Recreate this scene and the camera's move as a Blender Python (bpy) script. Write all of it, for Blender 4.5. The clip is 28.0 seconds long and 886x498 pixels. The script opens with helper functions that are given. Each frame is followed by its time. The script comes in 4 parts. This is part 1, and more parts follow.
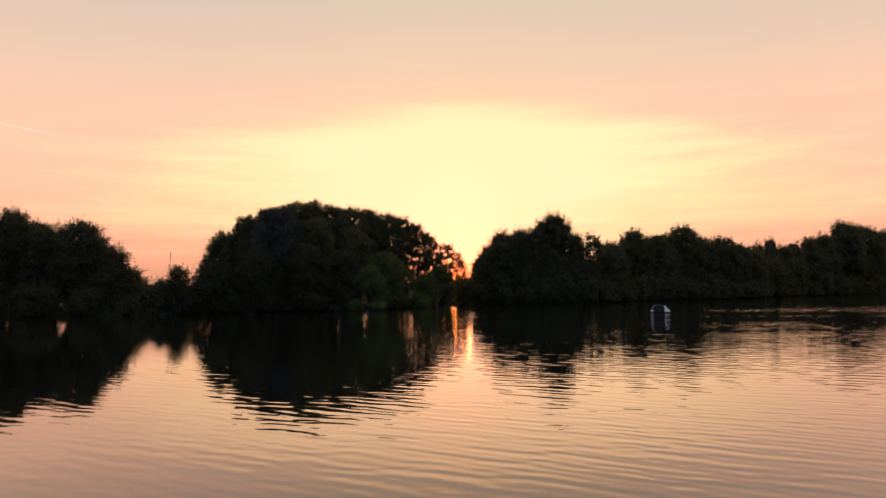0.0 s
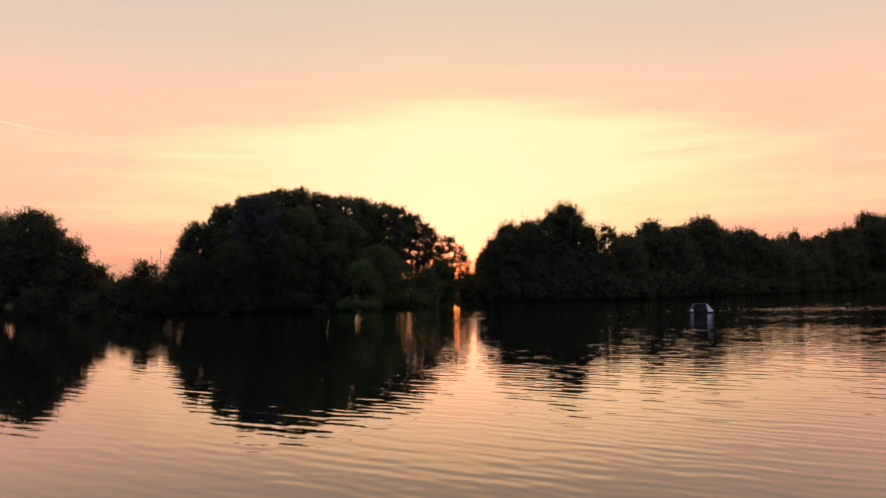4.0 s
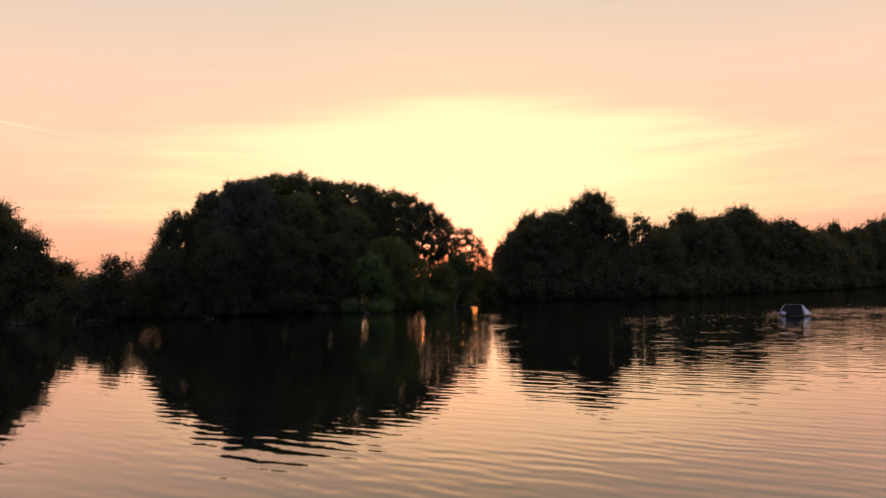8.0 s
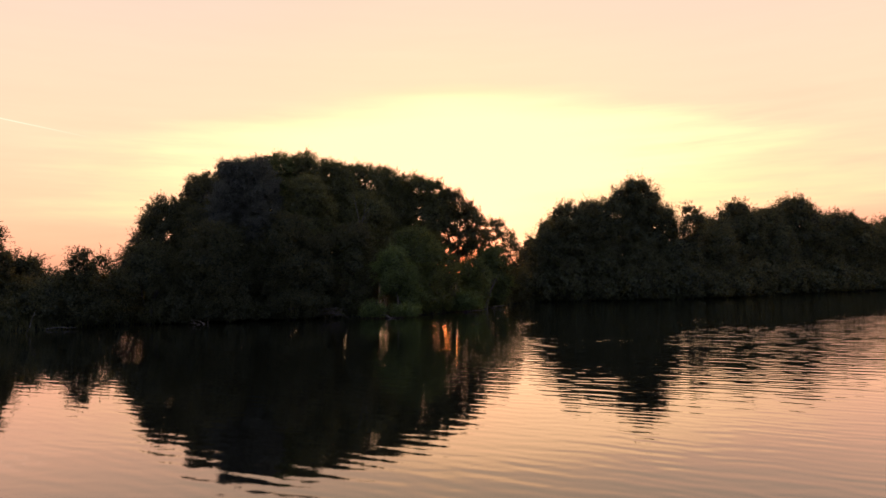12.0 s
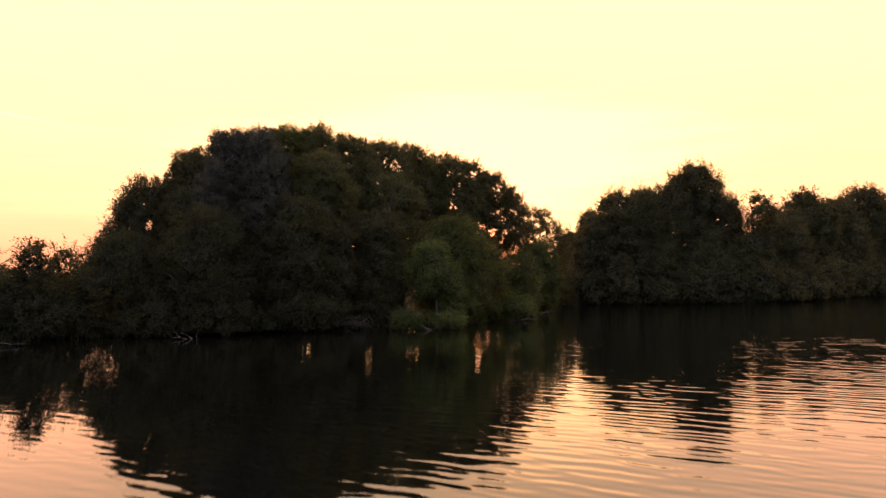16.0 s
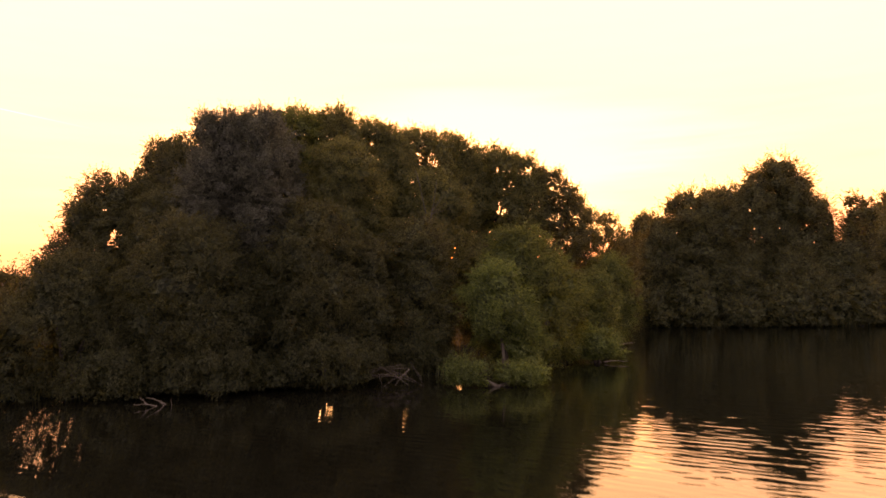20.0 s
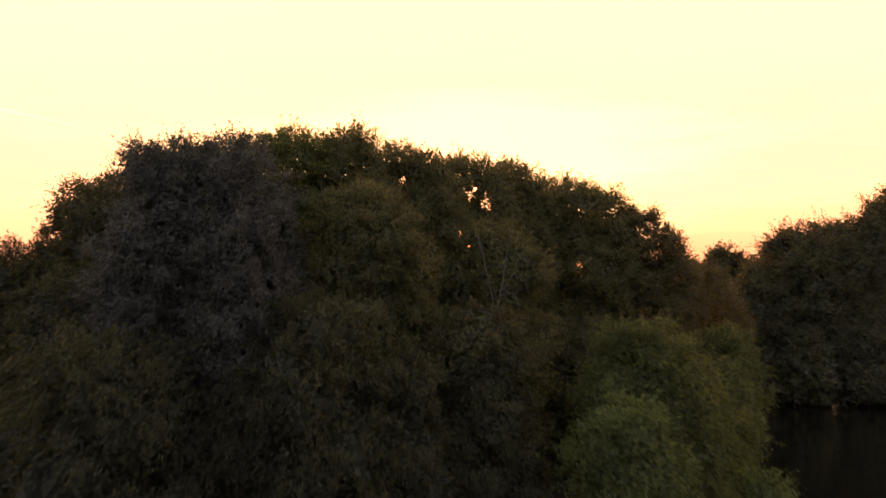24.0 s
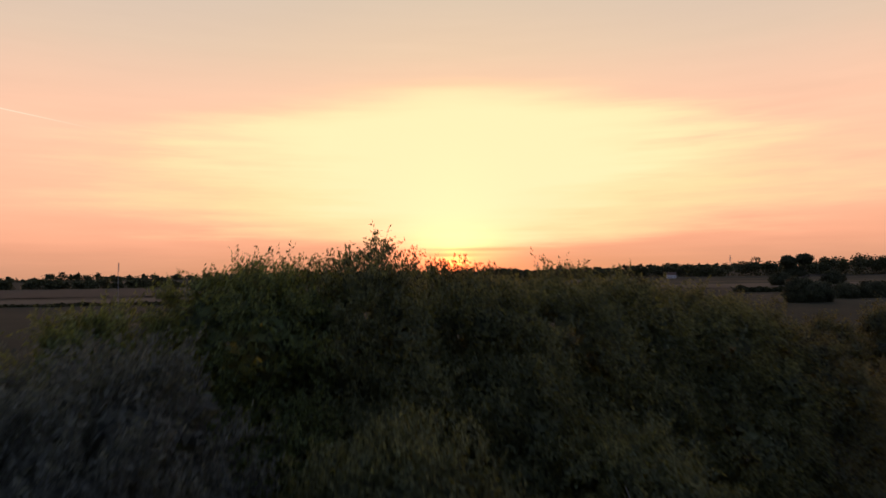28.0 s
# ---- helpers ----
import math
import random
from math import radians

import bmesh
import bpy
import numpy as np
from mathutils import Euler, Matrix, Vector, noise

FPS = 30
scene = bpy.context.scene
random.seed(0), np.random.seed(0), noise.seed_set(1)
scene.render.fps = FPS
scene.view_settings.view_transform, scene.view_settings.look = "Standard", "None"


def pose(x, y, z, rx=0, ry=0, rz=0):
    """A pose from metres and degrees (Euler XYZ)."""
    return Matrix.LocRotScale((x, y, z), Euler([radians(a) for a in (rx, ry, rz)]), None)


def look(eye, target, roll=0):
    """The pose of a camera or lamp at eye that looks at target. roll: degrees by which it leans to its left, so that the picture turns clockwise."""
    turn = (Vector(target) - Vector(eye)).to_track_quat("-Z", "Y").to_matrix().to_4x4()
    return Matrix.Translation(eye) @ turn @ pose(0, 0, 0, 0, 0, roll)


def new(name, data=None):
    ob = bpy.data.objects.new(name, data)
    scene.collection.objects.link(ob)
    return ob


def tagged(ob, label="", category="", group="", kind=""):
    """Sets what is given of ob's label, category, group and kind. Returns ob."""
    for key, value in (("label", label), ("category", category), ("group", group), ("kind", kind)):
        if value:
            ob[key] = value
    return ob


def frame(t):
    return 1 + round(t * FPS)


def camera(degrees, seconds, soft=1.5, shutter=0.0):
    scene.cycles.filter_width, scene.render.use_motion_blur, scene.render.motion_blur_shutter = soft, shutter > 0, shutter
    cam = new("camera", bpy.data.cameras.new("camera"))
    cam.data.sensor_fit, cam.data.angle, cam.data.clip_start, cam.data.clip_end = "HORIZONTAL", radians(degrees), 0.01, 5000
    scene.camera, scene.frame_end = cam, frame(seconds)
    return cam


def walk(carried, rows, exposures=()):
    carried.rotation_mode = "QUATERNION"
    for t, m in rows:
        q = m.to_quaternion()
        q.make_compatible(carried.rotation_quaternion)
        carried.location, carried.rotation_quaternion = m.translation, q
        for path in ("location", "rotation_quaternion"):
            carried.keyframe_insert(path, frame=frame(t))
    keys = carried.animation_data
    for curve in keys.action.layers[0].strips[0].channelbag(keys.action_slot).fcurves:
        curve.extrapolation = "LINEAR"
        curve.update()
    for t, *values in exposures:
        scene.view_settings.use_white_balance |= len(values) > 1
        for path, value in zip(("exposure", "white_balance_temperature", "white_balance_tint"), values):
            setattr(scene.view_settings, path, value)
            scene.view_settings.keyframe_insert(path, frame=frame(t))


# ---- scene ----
cam = camera(66.0, 28.0, soft=1.45, shutter=1.0)
# seconds, x, y, z, pitch, roll, yaw
ROWS = [
    (0, 0.000, 0.000, 1.973, 3.382, 0.758, 0.027),
    (0.5, -0.008, 0.952, 1.961, 3.349, 0.773, 0.023),
    (1, -0.014, 1.905, 1.952, 3.315, 0.789, 0.017),
    (1.5, -0.021, 2.860, 1.946, 3.280, 0.808, 0.010),
    (2, -0.032, 3.817, 1.945, 3.246, 0.831, 0.003),
    (2.5, -0.051, 4.779, 1.949, 3.211, 0.857, -0.004),
    (3, -0.083, 5.749, 1.957, 3.176, 0.886, -0.010),
    (3.5, -0.130, 6.725, 1.967, 3.140, 0.918, -0.016),
    (5.5, -0.663, 10.777, 2.038, 2.980, 1.148, -0.026),
    (6, -0.871, 11.829, 2.048, 2.955, 1.176, -0.031),
    (6.5, -1.091, 12.887, 2.056, 2.932, 1.200, -0.036),
    (7, -1.327, 13.952, 2.062, 2.911, 1.222, -0.041),
    (7.5, -1.579, 15.022, 2.067, 2.891, 1.240, -0.044),
    (8, -1.848, 16.097, 2.072, 2.871, 1.255, -0.045),
    (8.5, -2.130, 17.175, 2.075, 2.849, 1.264, -0.044),
    (9, -2.421, 18.255, 2.078, 2.824, 1.269, -0.041),
    (9.5, -2.717, 19.335, 2.083, 2.798, 1.269, -0.036),
    (10, -3.004, 20.412, 2.096, 2.773, 1.264, -0.034),
    (10.5, -3.291, 21.485, 2.118, 2.749, 1.255, -0.030),
    (11, -3.580, 22.553, 2.143, 2.726, 1.243, -0.027),
    (11.5, -3.869, 23.619, 2.166, 2.700, 1.229, -0.023),
    (12, -4.160, 24.686, 2.188, 2.671, 1.213, -0.021),
    (12.5, -4.453, 25.754, 2.207, 2.637, 1.194, -0.019),
    (14.5, -5.670, 30.073, 2.304, 2.423, 1.037, -0.015),
    (15, -6.004, 31.185, 2.380, 2.383, 1.021, -0.010),
    (15.5, -6.336, 32.302, 2.464, 2.342, 1.007, -0.006),
    (16, -6.662, 33.425, 2.555, 2.301, 0.995, -0.004),
    (16.5, -6.979, 34.554, 2.657, 2.260, 0.985, -0.004),
    (17, -7.288, 35.686, 2.776, 2.221, 0.975, -0.005),
    (17.5, -7.594, 36.819, 2.914, 2.185, 0.968, -0.006),
    (18, -7.903, 37.952, 3.069, 2.153, 0.960, -0.007),
    (18.5, -8.213, 39.082, 3.240, 2.124, 0.952, -0.008),
    (19, -8.524, 40.213, 3.430, 2.101, 0.944, -0.009),
    (19.5, -8.838, 41.351, 3.648, 2.088, 0.936, -0.010),
    (20, -9.155, 42.501, 3.896, 2.085, 0.926, -0.007),
    (20.5, -9.467, 43.667, 4.180, 2.092, 0.916, -0.003),
    (21, -9.771, 44.853, 4.491, 2.106, 0.906, 0.004),
    (21.5, -10.065, 46.061, 4.819, 2.119, 0.896, 0.012),
    (23.5, -10.923, 51.449, 6.587, 2.144, 0.889, 0.063),
    (24, -11.153, 52.677, 7.070, 2.138, 0.886, 0.069),
    (24.5, -11.368, 53.878, 7.566, 2.132, 0.883, 0.070),
    (25, -11.572, 55.055, 8.077, 2.125, 0.878, 0.065),
    (25.5, -11.772, 56.219, 8.613, 2.119, 0.874, 0.057),
    (26, -11.971, 57.379, 9.175, 2.114, 0.869, 0.048),
    (26.5, -12.176, 58.542, 9.749, 2.110, 0.866, 0.041),
    (27, -12.382, 59.726, 10.315, 2.108, 0.860, 0.039),
    (27.5, -12.565, 60.919, 10.839, 2.104, 0.853, 0.039),
    (28, -12.737, 62.112, 11.335, 2.098, 0.844, 0.039),
]
EXPOSURES = [(0.0, -0.06, 6250, 7), (3.5, -0.04, 6250, 7), (8.0, 0.06, 6250, 7), (12.0, 0.27, 6500, 9), (14.5, 0.52, 7400, 13), (17.0, 1.02, 9300, 18), (20.0, 1.63, 13600, 26), (21.5, 1.63, 13600, 26),
             (23.5, 1.2, 10000, 20), (25.0, 0.66, 7900, 14), (26.0, 0.32, 6900, 10), (27.0, 0.0, 6300, 6), (28.0, -0.12, 6150, 3)]
walk(cam, [(t, pose(x, y, z, 90 + pitch, roll, yaw)) for t, x, y, z, pitch, roll, yaw in ROWS], EXPOSURES)

# ---- world: dusk sky round a sun one degree above the horizon ----
SUN_AZ, SUN_EL = radians(1.0), radians(1.05)
SUN_WAY = Vector((math.sin(SUN_AZ) * math.cos(SUN_EL), math.cos(SUN_AZ) * math.cos(SUN_EL), math.sin(SUN_EL)))


class Nodes:
    """Short ways to add nodes to a tree."""

    def __init__(self, tree):
        self.tree = tree
        tree.nodes.clear()

    def add(self, kind, **sets):
        node = self.tree.nodes.new(kind)
        for key, value in sets.items():
            setattr(node, key, value)
        return node

    def put(self, value, socket):
        if isinstance(value, bpy.types.NodeSocket):
            self.tree.links.new(value, socket)
        else:
            socket.default_value = value

    def math(self, op, a, b=0.0, c=0.0, clamp=False):
        node = self.add("ShaderNodeMath", operation=op, use_clamp=clamp)
        for value, socket in zip((a, b, c), node.inputs):
            self.put(value, socket)
        return node.outputs[0]

    def mix(self, kind, fac, a, b, clamp=False):
        node = self.add("ShaderNodeMix", data_type="RGBA", blend_type=kind, clamp_result=clamp)
        for value, socket in zip((fac, a, b), (node.inputs[0], node.inputs[6], node.inputs[7])):
            self.put(value, socket)
        return node.outputs[2]

    def ramp(self, fac, stops, ease="LINEAR"):
        node = self.add("ShaderNodeValToRGB")
        node.color_ramp.interpolation = ease
        while len(node.color_ramp.elements) < len(stops):
            node.color_ramp.elements.new(0.5)
        for element, (at, colour) in zip(node.color_ramp.elements, stops):
            element.position, element.color = at, (*colour, 1.0)
        self.put(fac, node.inputs[0])
        return node.outputs[0]

    def noise(self, vector, scale, detail=2.0, rough=0.5):
        node = self.add("ShaderNodeTexNoise")
        self.put(vector, node.inputs["Vector"])
        node.inputs["Scale"].default_value, node.inputs["Detail"].default_value, node.inputs["Roughness"].default_value = scale, detail, rough
        return node.outputs[0]

    def scaled(self, vector, scale, turn=(0, 0, 0)):
        node = self.add("ShaderNodeMapping")
        self.put(vector, node.inputs[0])
        node.inputs["Scale"].default_value, node.inputs["Rotation"].default_value = scale, turn
        return node.outputs[0]


world = bpy.data.worlds.new("dusk_sky")
scene.world = world
world.use_nodes = True
g = Nodes(world.node_tree)
way = g.add("ShaderNodeTexCoord").outputs["Generated"]
xyz = g.add("ShaderNodeSeparateXYZ")
g.put(way, xyz.inputs[0])
elev = g.math("MULTIPLY", g.math("ARCSINE", xyz.outputs[2]), 180 / math.pi)
azim = g.math("SUBTRACT", g.math("MULTIPLY", g.math("ARCTAN2", xyz.outputs[0], xyz.outputs[1]), 180 / math.pi), 1.0)
sky_up = g.math("DIVIDE", elev, 90.0, clamp=True)
sunset = g.ramp(sky_up, [(0.0, (0.80, 0.35, 0.19)), (0.03, (1.22, 0.50, 0.275)), (0.07, (1.42, 0.67, 0.385)), (0.13, (1.34, 0.70, 0.43)),
                         (0.20, (1.00, 0.67, 0.45)), (0.28, (0.76, 0.60, 0.47)), (0.42, (0.42, 0.37, 0.35)), (0.6, (0.29, 0.30, 0.38)), (1.0, (0.27, 0.29, 0.38))])
dusk = g.ramp(sky_up, [(0.0, (0.14, 0.14, 0.20)), (0.10, (0.26, 0.26, 0.38)), (0.24, (0.36, 0.38, 0.60)), (0.42, (0.36, 0.38, 0.59)), (0.65, (0.30, 0.31, 0.47)), (1.0, (0.27, 0.29, 0.38))])
# from the sunset side round to the dusk side
side = g.math("DIVIDE", g.math("ABSOLUTE", azim), 180.0)
around = g.ramp(side, [(0.0, (0, 0, 0)), (0.17, (0.12, 0.12, 0.12)), (0.30, (0.45, 0.45, 0.45)), (0.6, (1, 1, 1)), (1.0, (1, 1, 1))], "EASE")
base = g.mix("MIX", around, sunset, dusk)


def bell(across, up, centre, share=1.0):
    """A soft bright patch of sky above the sun, in degrees."""
    a = g.math("POWER", g.math("DIVIDE", azim, across), 2.0)
    b = g.math("POWER", g.math("DIVIDE", g.math("SUBTRACT", elev, centre), up), 2.0)
    return g.math("MULTIPLY", g.math("EXPONENT", g.math("MULTIPLY", g.math("ADD", a, b), -1.0)), share)


# thin streaks of cloud, drawn out along the horizon and broken up
streaks = g.noise(g.scaled(way, (1.5, 1.5, 15.0), (0.02, 0.03, 0.0)), 3.0, 4.0, 0.55)
fine = g.noise(g.scaled(way, (4.0, 4.0, 55.0), (-0.02, 0.025, 0.0)), 2.0, 3.0, 0.55)
broken = g.math("MULTIPLY_ADD", g.noise(g.scaled(way, (5.0, 5.0, 14.0)), 1.0, 2.0, 0.5), 3.6, -1.2, clamp=True)
low = g.ramp(sky_up, [(0.0, (0.9, 0.9, 0.9)), (0.03, (1, 1, 1)), (0.12, (0.8, 0.8, 0.8)), (0.17, (0.25, 0.25, 0.25)), (0.4, (0.08, 0.08, 0.08))])
veil = g.math("ADD", g.math("MULTIPLY", g.math("SUBTRACT", streaks, 0.5), 0.9), g.math("MULTIPLY", g.math("MULTIPLY", g.math("SUBTRACT", fine, 0.5), broken), 0.55))
veil = g.math("MULTIPLY", veil, low)


def bright_patch(stops, soft, ragged, most):
    """The bowl of light over the sun: its half width in degrees at steps of height, with a streaky edge."""
    half = g.math("MULTIPLY", g.ramp(g.math("DIVIDE", elev, 24.0, clamp=True), [(up / 24.0, ((w + 20.0) / 60.0,) * 3) for up, w in stops], "EASE"), 60.0)
    inside = g.math("SUBTRACT", half, g.math("ADD", 16.0, g.math("SQRT", g.math("ADD", g.math("POWER", g.math("SUBTRACT", azim, 0.6), 2.0), 16.0))))
    inside = g.math("ADD", inside, g.math("MULTIPLY", veil, ragged))
    share = g.math("DIVIDE", inside, soft, clamp=True)
    smooth = g.math("MULTIPLY", g.math("MULTIPLY", share, share), g.math("SUBTRACT", 3.0, g.math("MULTIPLY", share, 2.0)))
    return g.math("MULTIPLY", smooth, most)


rim = bright_patch([(0.0, -8.0), (1.5, 6.0), (3.5, 24.0), (6.0, 33.0), (9.0, 31.0), (12.0, 26.0), (15.0, 12.0), (18.5, -14.0)], 26.0, 30.0, 0.92)
core = bright_patch([(0.0, -4.0), (1.6, 0.0), (3.2, 7.0), (6.0, 16.0), (9.0, 23.0), (12.0, 23.0), (14.5, 12.0), (17.5, -18.0)], 17.0, 20.0, 1.0)
lit = g.mix("MULTIPLY", 1.0, base, g.math("ADD", 1.0, g.math("MULTIPLY", veil, 0.28)))
lit = g.mix("MIX", rim, lit, (1.45, 0.87, 0.42, 1))
lit = g.mix("MIX", core, lit, (1.70, 0.97, 0.53, 1))
lit = g.mix("ADD", 1.0, lit, g.mix("MULTIPLY", 1.0, (4.0, 0.45, 0.02, 1), bell(3.6, 1.9, 2.1)))
lit = g.mix("MIX", bell(4.6, 5.0, 5.4, 0.75), lit, (2.3, 1.02, 0.55, 1))
# the low sun and the fire round it
to_sun = g.add("ShaderNodeVectorMath", operation="DOT_PRODUCT")
g.put(way, to_sun.inputs[0])
to_sun.inputs[1].default_value = SUN_WAY
off_sun = g.math("MULTIPLY", g.math("ARCCOSINE", g.math("MINIMUM", to_sun.outputs["Value"], 1.0)), 180 / math.pi)
disc = g.math("EXPONENT", g.math("MULTIPLY", g.math("POWER", g.math("DIVIDE", off_sun, 0.95), 2.0), -1.0))
fire = g.math("ADD", g.math("EXPONENT", g.math("MULTIPLY", off_sun, -0.9)), g.math("MULTIPLY", g.math("EXPONENT", g.math("MULTIPLY", off_sun, -0.3)), 0.2))
lit = g.mix("MIX", bell(18.0, 1.6, 0.0, 0.6), lit, (1.06, 0.37, 0.14, 1))
lit = g.mix("ADD", 1.0, lit, g.mix("MULTIPLY", 1.0, (3.2, 0.32, 0.01, 1), fire))
lit = g.mix("ADD", 1.0, lit, g.mix("MULTIPLY", 1.0, (2.6, 0.35, 0.04, 1), disc))
# two thin bars of cloud close over the sun
for bar_up, bar_wide, bar_az in ((2.05, 5.0, 2.5), (1.62, 3.0, -0.5)):
    off = g.math("SUBTRACT", g.math("ADD", elev, g.math("MULTIPLY", veil, 0.6)), bar_up)
    bar = g.math("EXPONENT", g.math("MULTIPLY", g.math("ADD", g.math("POWER", g.math("DIVIDE", off, 0.16), 2.0), g.math("POWER", g.math("DIVIDE", g.math("SUBTRACT", azim, bar_az), bar_wide), 2.0)), -1.0))
    lit = g.mix("MIX", g.math("MULTIPLY", bar, 0.6), lit, (0.95, 0.40, 0.16, 1))
# a vapour trail, a thin bright line that fades towards the sun
trail_a = Vector((math.sin(radians(-33.5)), math.cos(radians(-33.5)), math.tan(radians(12.1))))
trail_b = Vector((math.sin(radians(-28.3)), math.cos(radians(-28.3)), math.tan(radians(11.35))))
across = g.add("ShaderNodeVectorMath", operation="DOT_PRODUCT")
g.put(way, across.inputs[0])
across.inputs[1].default_value = trail_a.cross(trail_b).normalized()
line = g.math("SUBTRACT", 1.0, g.math("DIVIDE", g.math("ABSOLUTE", across.outputs["Value"]), 0.0012), clamp=True)
line = g.math("MULTIPLY", line, g.math("DIVIDE", g.math("SUBTRACT", -28.0, azim), 5.0, clamp=True))
line = g.math("MULTIPLY", line, g.math("GREATER_THAN", 0.0, azim))
lit = g.mix("ADD", 1.0, lit, g.mix("MULTIPLY", 1.0, (0.18, 0.18, 0.16, 1), line))
back = g.add("ShaderNodeBackground")
g.put(lit, back.inputs[0])
back.inputs[1].default_value = 1.0
g.put(back.outputs[0], g.add("ShaderNodeOutputWorld").inputs[0])

sun = new("sun", bpy.data.lights.new("sun", "SUN"))
# almost spent, and spread wide by the haze
sun.data.energy, sun.data.angle, sun.data.color = 0.12, radians(6.0), (1.0, 0.22, 0.03)
sun.matrix_world = look((0, 0, 0), -SUN_WAY)


# ---- materials ----
def material(name):
    m = bpy.data.materials.new(name)
    m.use_nodes = True
    return m, Nodes(m.node_tree)


def leaf_material(name, dark, light, glow_colour, through_share=0.5):
    """Thin leaves: each has its own tone, turns with the bough it grows on, and lets part of the light through."""
    m, n = material(name)
    shape = n.add("ShaderNodeNewGeometry")
    place = n.add("ShaderNodeTexCoord").outputs["Object"]
    patch, grain = n.noise(place, 0.9, 2.0), n.noise(place, 16.0, 2.0)
    tone = n.math("ADD", n.math("MULTIPLY", shape.outputs["Random Per Island"], 0.62), n.math("ADD", n.math("MULTIPLY", patch, 0.48), n.math("MULTIPLY", grain, 0.15)))
    colour = n.ramp(tone, [(0.28, tuple(0.7 * c for c in dark)), (0.95, tuple(1.25 * c for c in light))])
    outward = n.add("ShaderNodeAttribute", attribute_name="outward").outputs["Vector"]
    lean = n.add("ShaderNodeMix", data_type="VECTOR")
    lean.inputs[0].default_value = 0.5
    n.put(shape.outputs["Normal"], lean.inputs[4])
    n.put(outward, lean.inputs[5])
    level = n.add("ShaderNodeVectorMath", operation="NORMALIZE")
    n.put(lean.outputs[1], level.inputs[0])
    body = n.add("ShaderNodeBsdfPrincipled")
    n.put(colour, body.inputs["Base Color"])
    n.put(level.outputs[0], body.inputs["Normal"])
    body.inputs["Roughness"].default_value = 0.6
    body.inputs["Specular IOR Level"].default_value = 0.2
    thin = n.add("ShaderNodeBsdfTranslucent")
    n.put(n.mix("MULTIPLY", 1.0, colour, (*glow_colour, 1)), thin.inputs[0])
    both = n.add("ShaderNodeMixShader")
    both.inputs[0].default_value = through_share
    n.put(body.outputs[0], both.inputs[1])
    n.put(thin.outputs[0], both.inputs[2])
    n.put(both.outputs[0], n.add("ShaderNodeOutputMaterial").inputs[0])
    return m


def rough_material(name, dark, light, scale=3.0, roughness=0.85, bump=0.3, stretch=(1, 1, 1), metal=0.0):
    """A dull natural surface with coarse stains and fine grain."""
    m, n = material(name)
    place = n.scaled(n.add("ShaderNodeTexCoord").outputs["Object"], stretch)
    stains, grain = n.noise(place, scale, 4.0, 0.6), n.noise(place, scale * 9, 3.0, 0.65)
    tone = n.math("ADD", n.math("MULTIPLY", stains, 0.65), n.math("MULTIPLY", grain, 0.35))
    body = n.add("ShaderNodeBsdfPrincipled")
    n.put(n.ramp(tone, [(0.3, dark), (0.7, light)]), body.inputs["Base Color"])
    n.put(n.math("MULTIPLY_ADD", grain, 0.2, roughness - 0.1), body.inputs["Roughness"])
    body.inputs["Metallic"].default_value = metal
    body.inputs["Specular IOR Level"].default_value = 0.5 if roughness < 0.7 else 0.15
    relief = n.add("ShaderNodeBump")
    relief.inputs["Strength"].default_value, relief.inputs["Distance"].default_value = bump, 0.02
    n.put(tone, relief.inputs["Height"])
    n.put(relief.outputs[0], body.inputs["Normal"])
    n.put(body.outputs[0], n.add("ShaderNodeOutputMaterial").inputs[0])
    return m


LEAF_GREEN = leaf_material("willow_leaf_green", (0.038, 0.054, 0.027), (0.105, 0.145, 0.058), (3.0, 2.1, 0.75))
# for the tall middle crowns: light on their tops put into the leaf colour
LEAF_LIT = leaf_material("willow_leaf_lit", (0.038, 0.050, 0.026), (0.112, 0.133, 0.070), (3.0, 2.1, 0.75))
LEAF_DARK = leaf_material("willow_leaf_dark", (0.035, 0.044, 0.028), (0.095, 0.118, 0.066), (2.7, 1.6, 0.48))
# deep leaf green; on the low front sallows it puts shade into the colour
LEAF_DEEP_SHADE = leaf_material("sallow_leaf_deep_shade", (0.023, 0.031, 0.018), (0.070, 0.084, 0.048), (3.0, 2.0, 0.75))
LEAF_SILVER = leaf_material("willow_leaf_silver", (0.035, 0.039, 0.033), (0.102, 0.111, 0.093), (2.0, 1.8, 0.95), 0.4)
LEAF_FRESH = leaf_material("sallow_leaf_fresh", (0.050, 0.070, 0.034), (0.122, 0.162, 0.058), (2.4, 2.1, 0.75), 0.45)
LEAF_FAR = leaf_material("woodland_leaf", (0.028, 0.034, 0.018), (0.066, 0.074, 0.036), (1.5, 1.2, 0.5), 0.25)
BARK = rough_material("willow_bark", (0.05, 0.042, 0.034), (0.16, 0.135, 0.11), 4.0, 0.9, 0.8, (1, 1, 0.25))
DEAD_WOOD = rough_material("bleached_dead_wood", (0.16, 0.13, 0.10), (0.34, 0.29, 0.23), 5.0, 0.85, 0.5, (1, 1, 0.3))
WHITE_PAINT = rough_material("weathered_white_paint", (0.50, 0.49, 0.46), (0.78, 0.77, 0.74), 2.0, 0.6, 0.1)
ROOF_FELT = rough_material("dark_roof_felt", (0.010, 0.010, 0.011), (0.024, 0.024, 0.025), 3.0, 0.85, 0.3)
BLUE_FLOAT = rough_material("dark_blue_float", (0.012, 0.018, 0.040), (0.022, 0.030, 0.065), 3.0, 0.45, 0.05)
STEEL = rough_material("galvanised_steel", (0.18, 0.18, 0.18), (0.32, 0.32, 0.32), 1.0, 0.5, 0.1, metal=0.7)
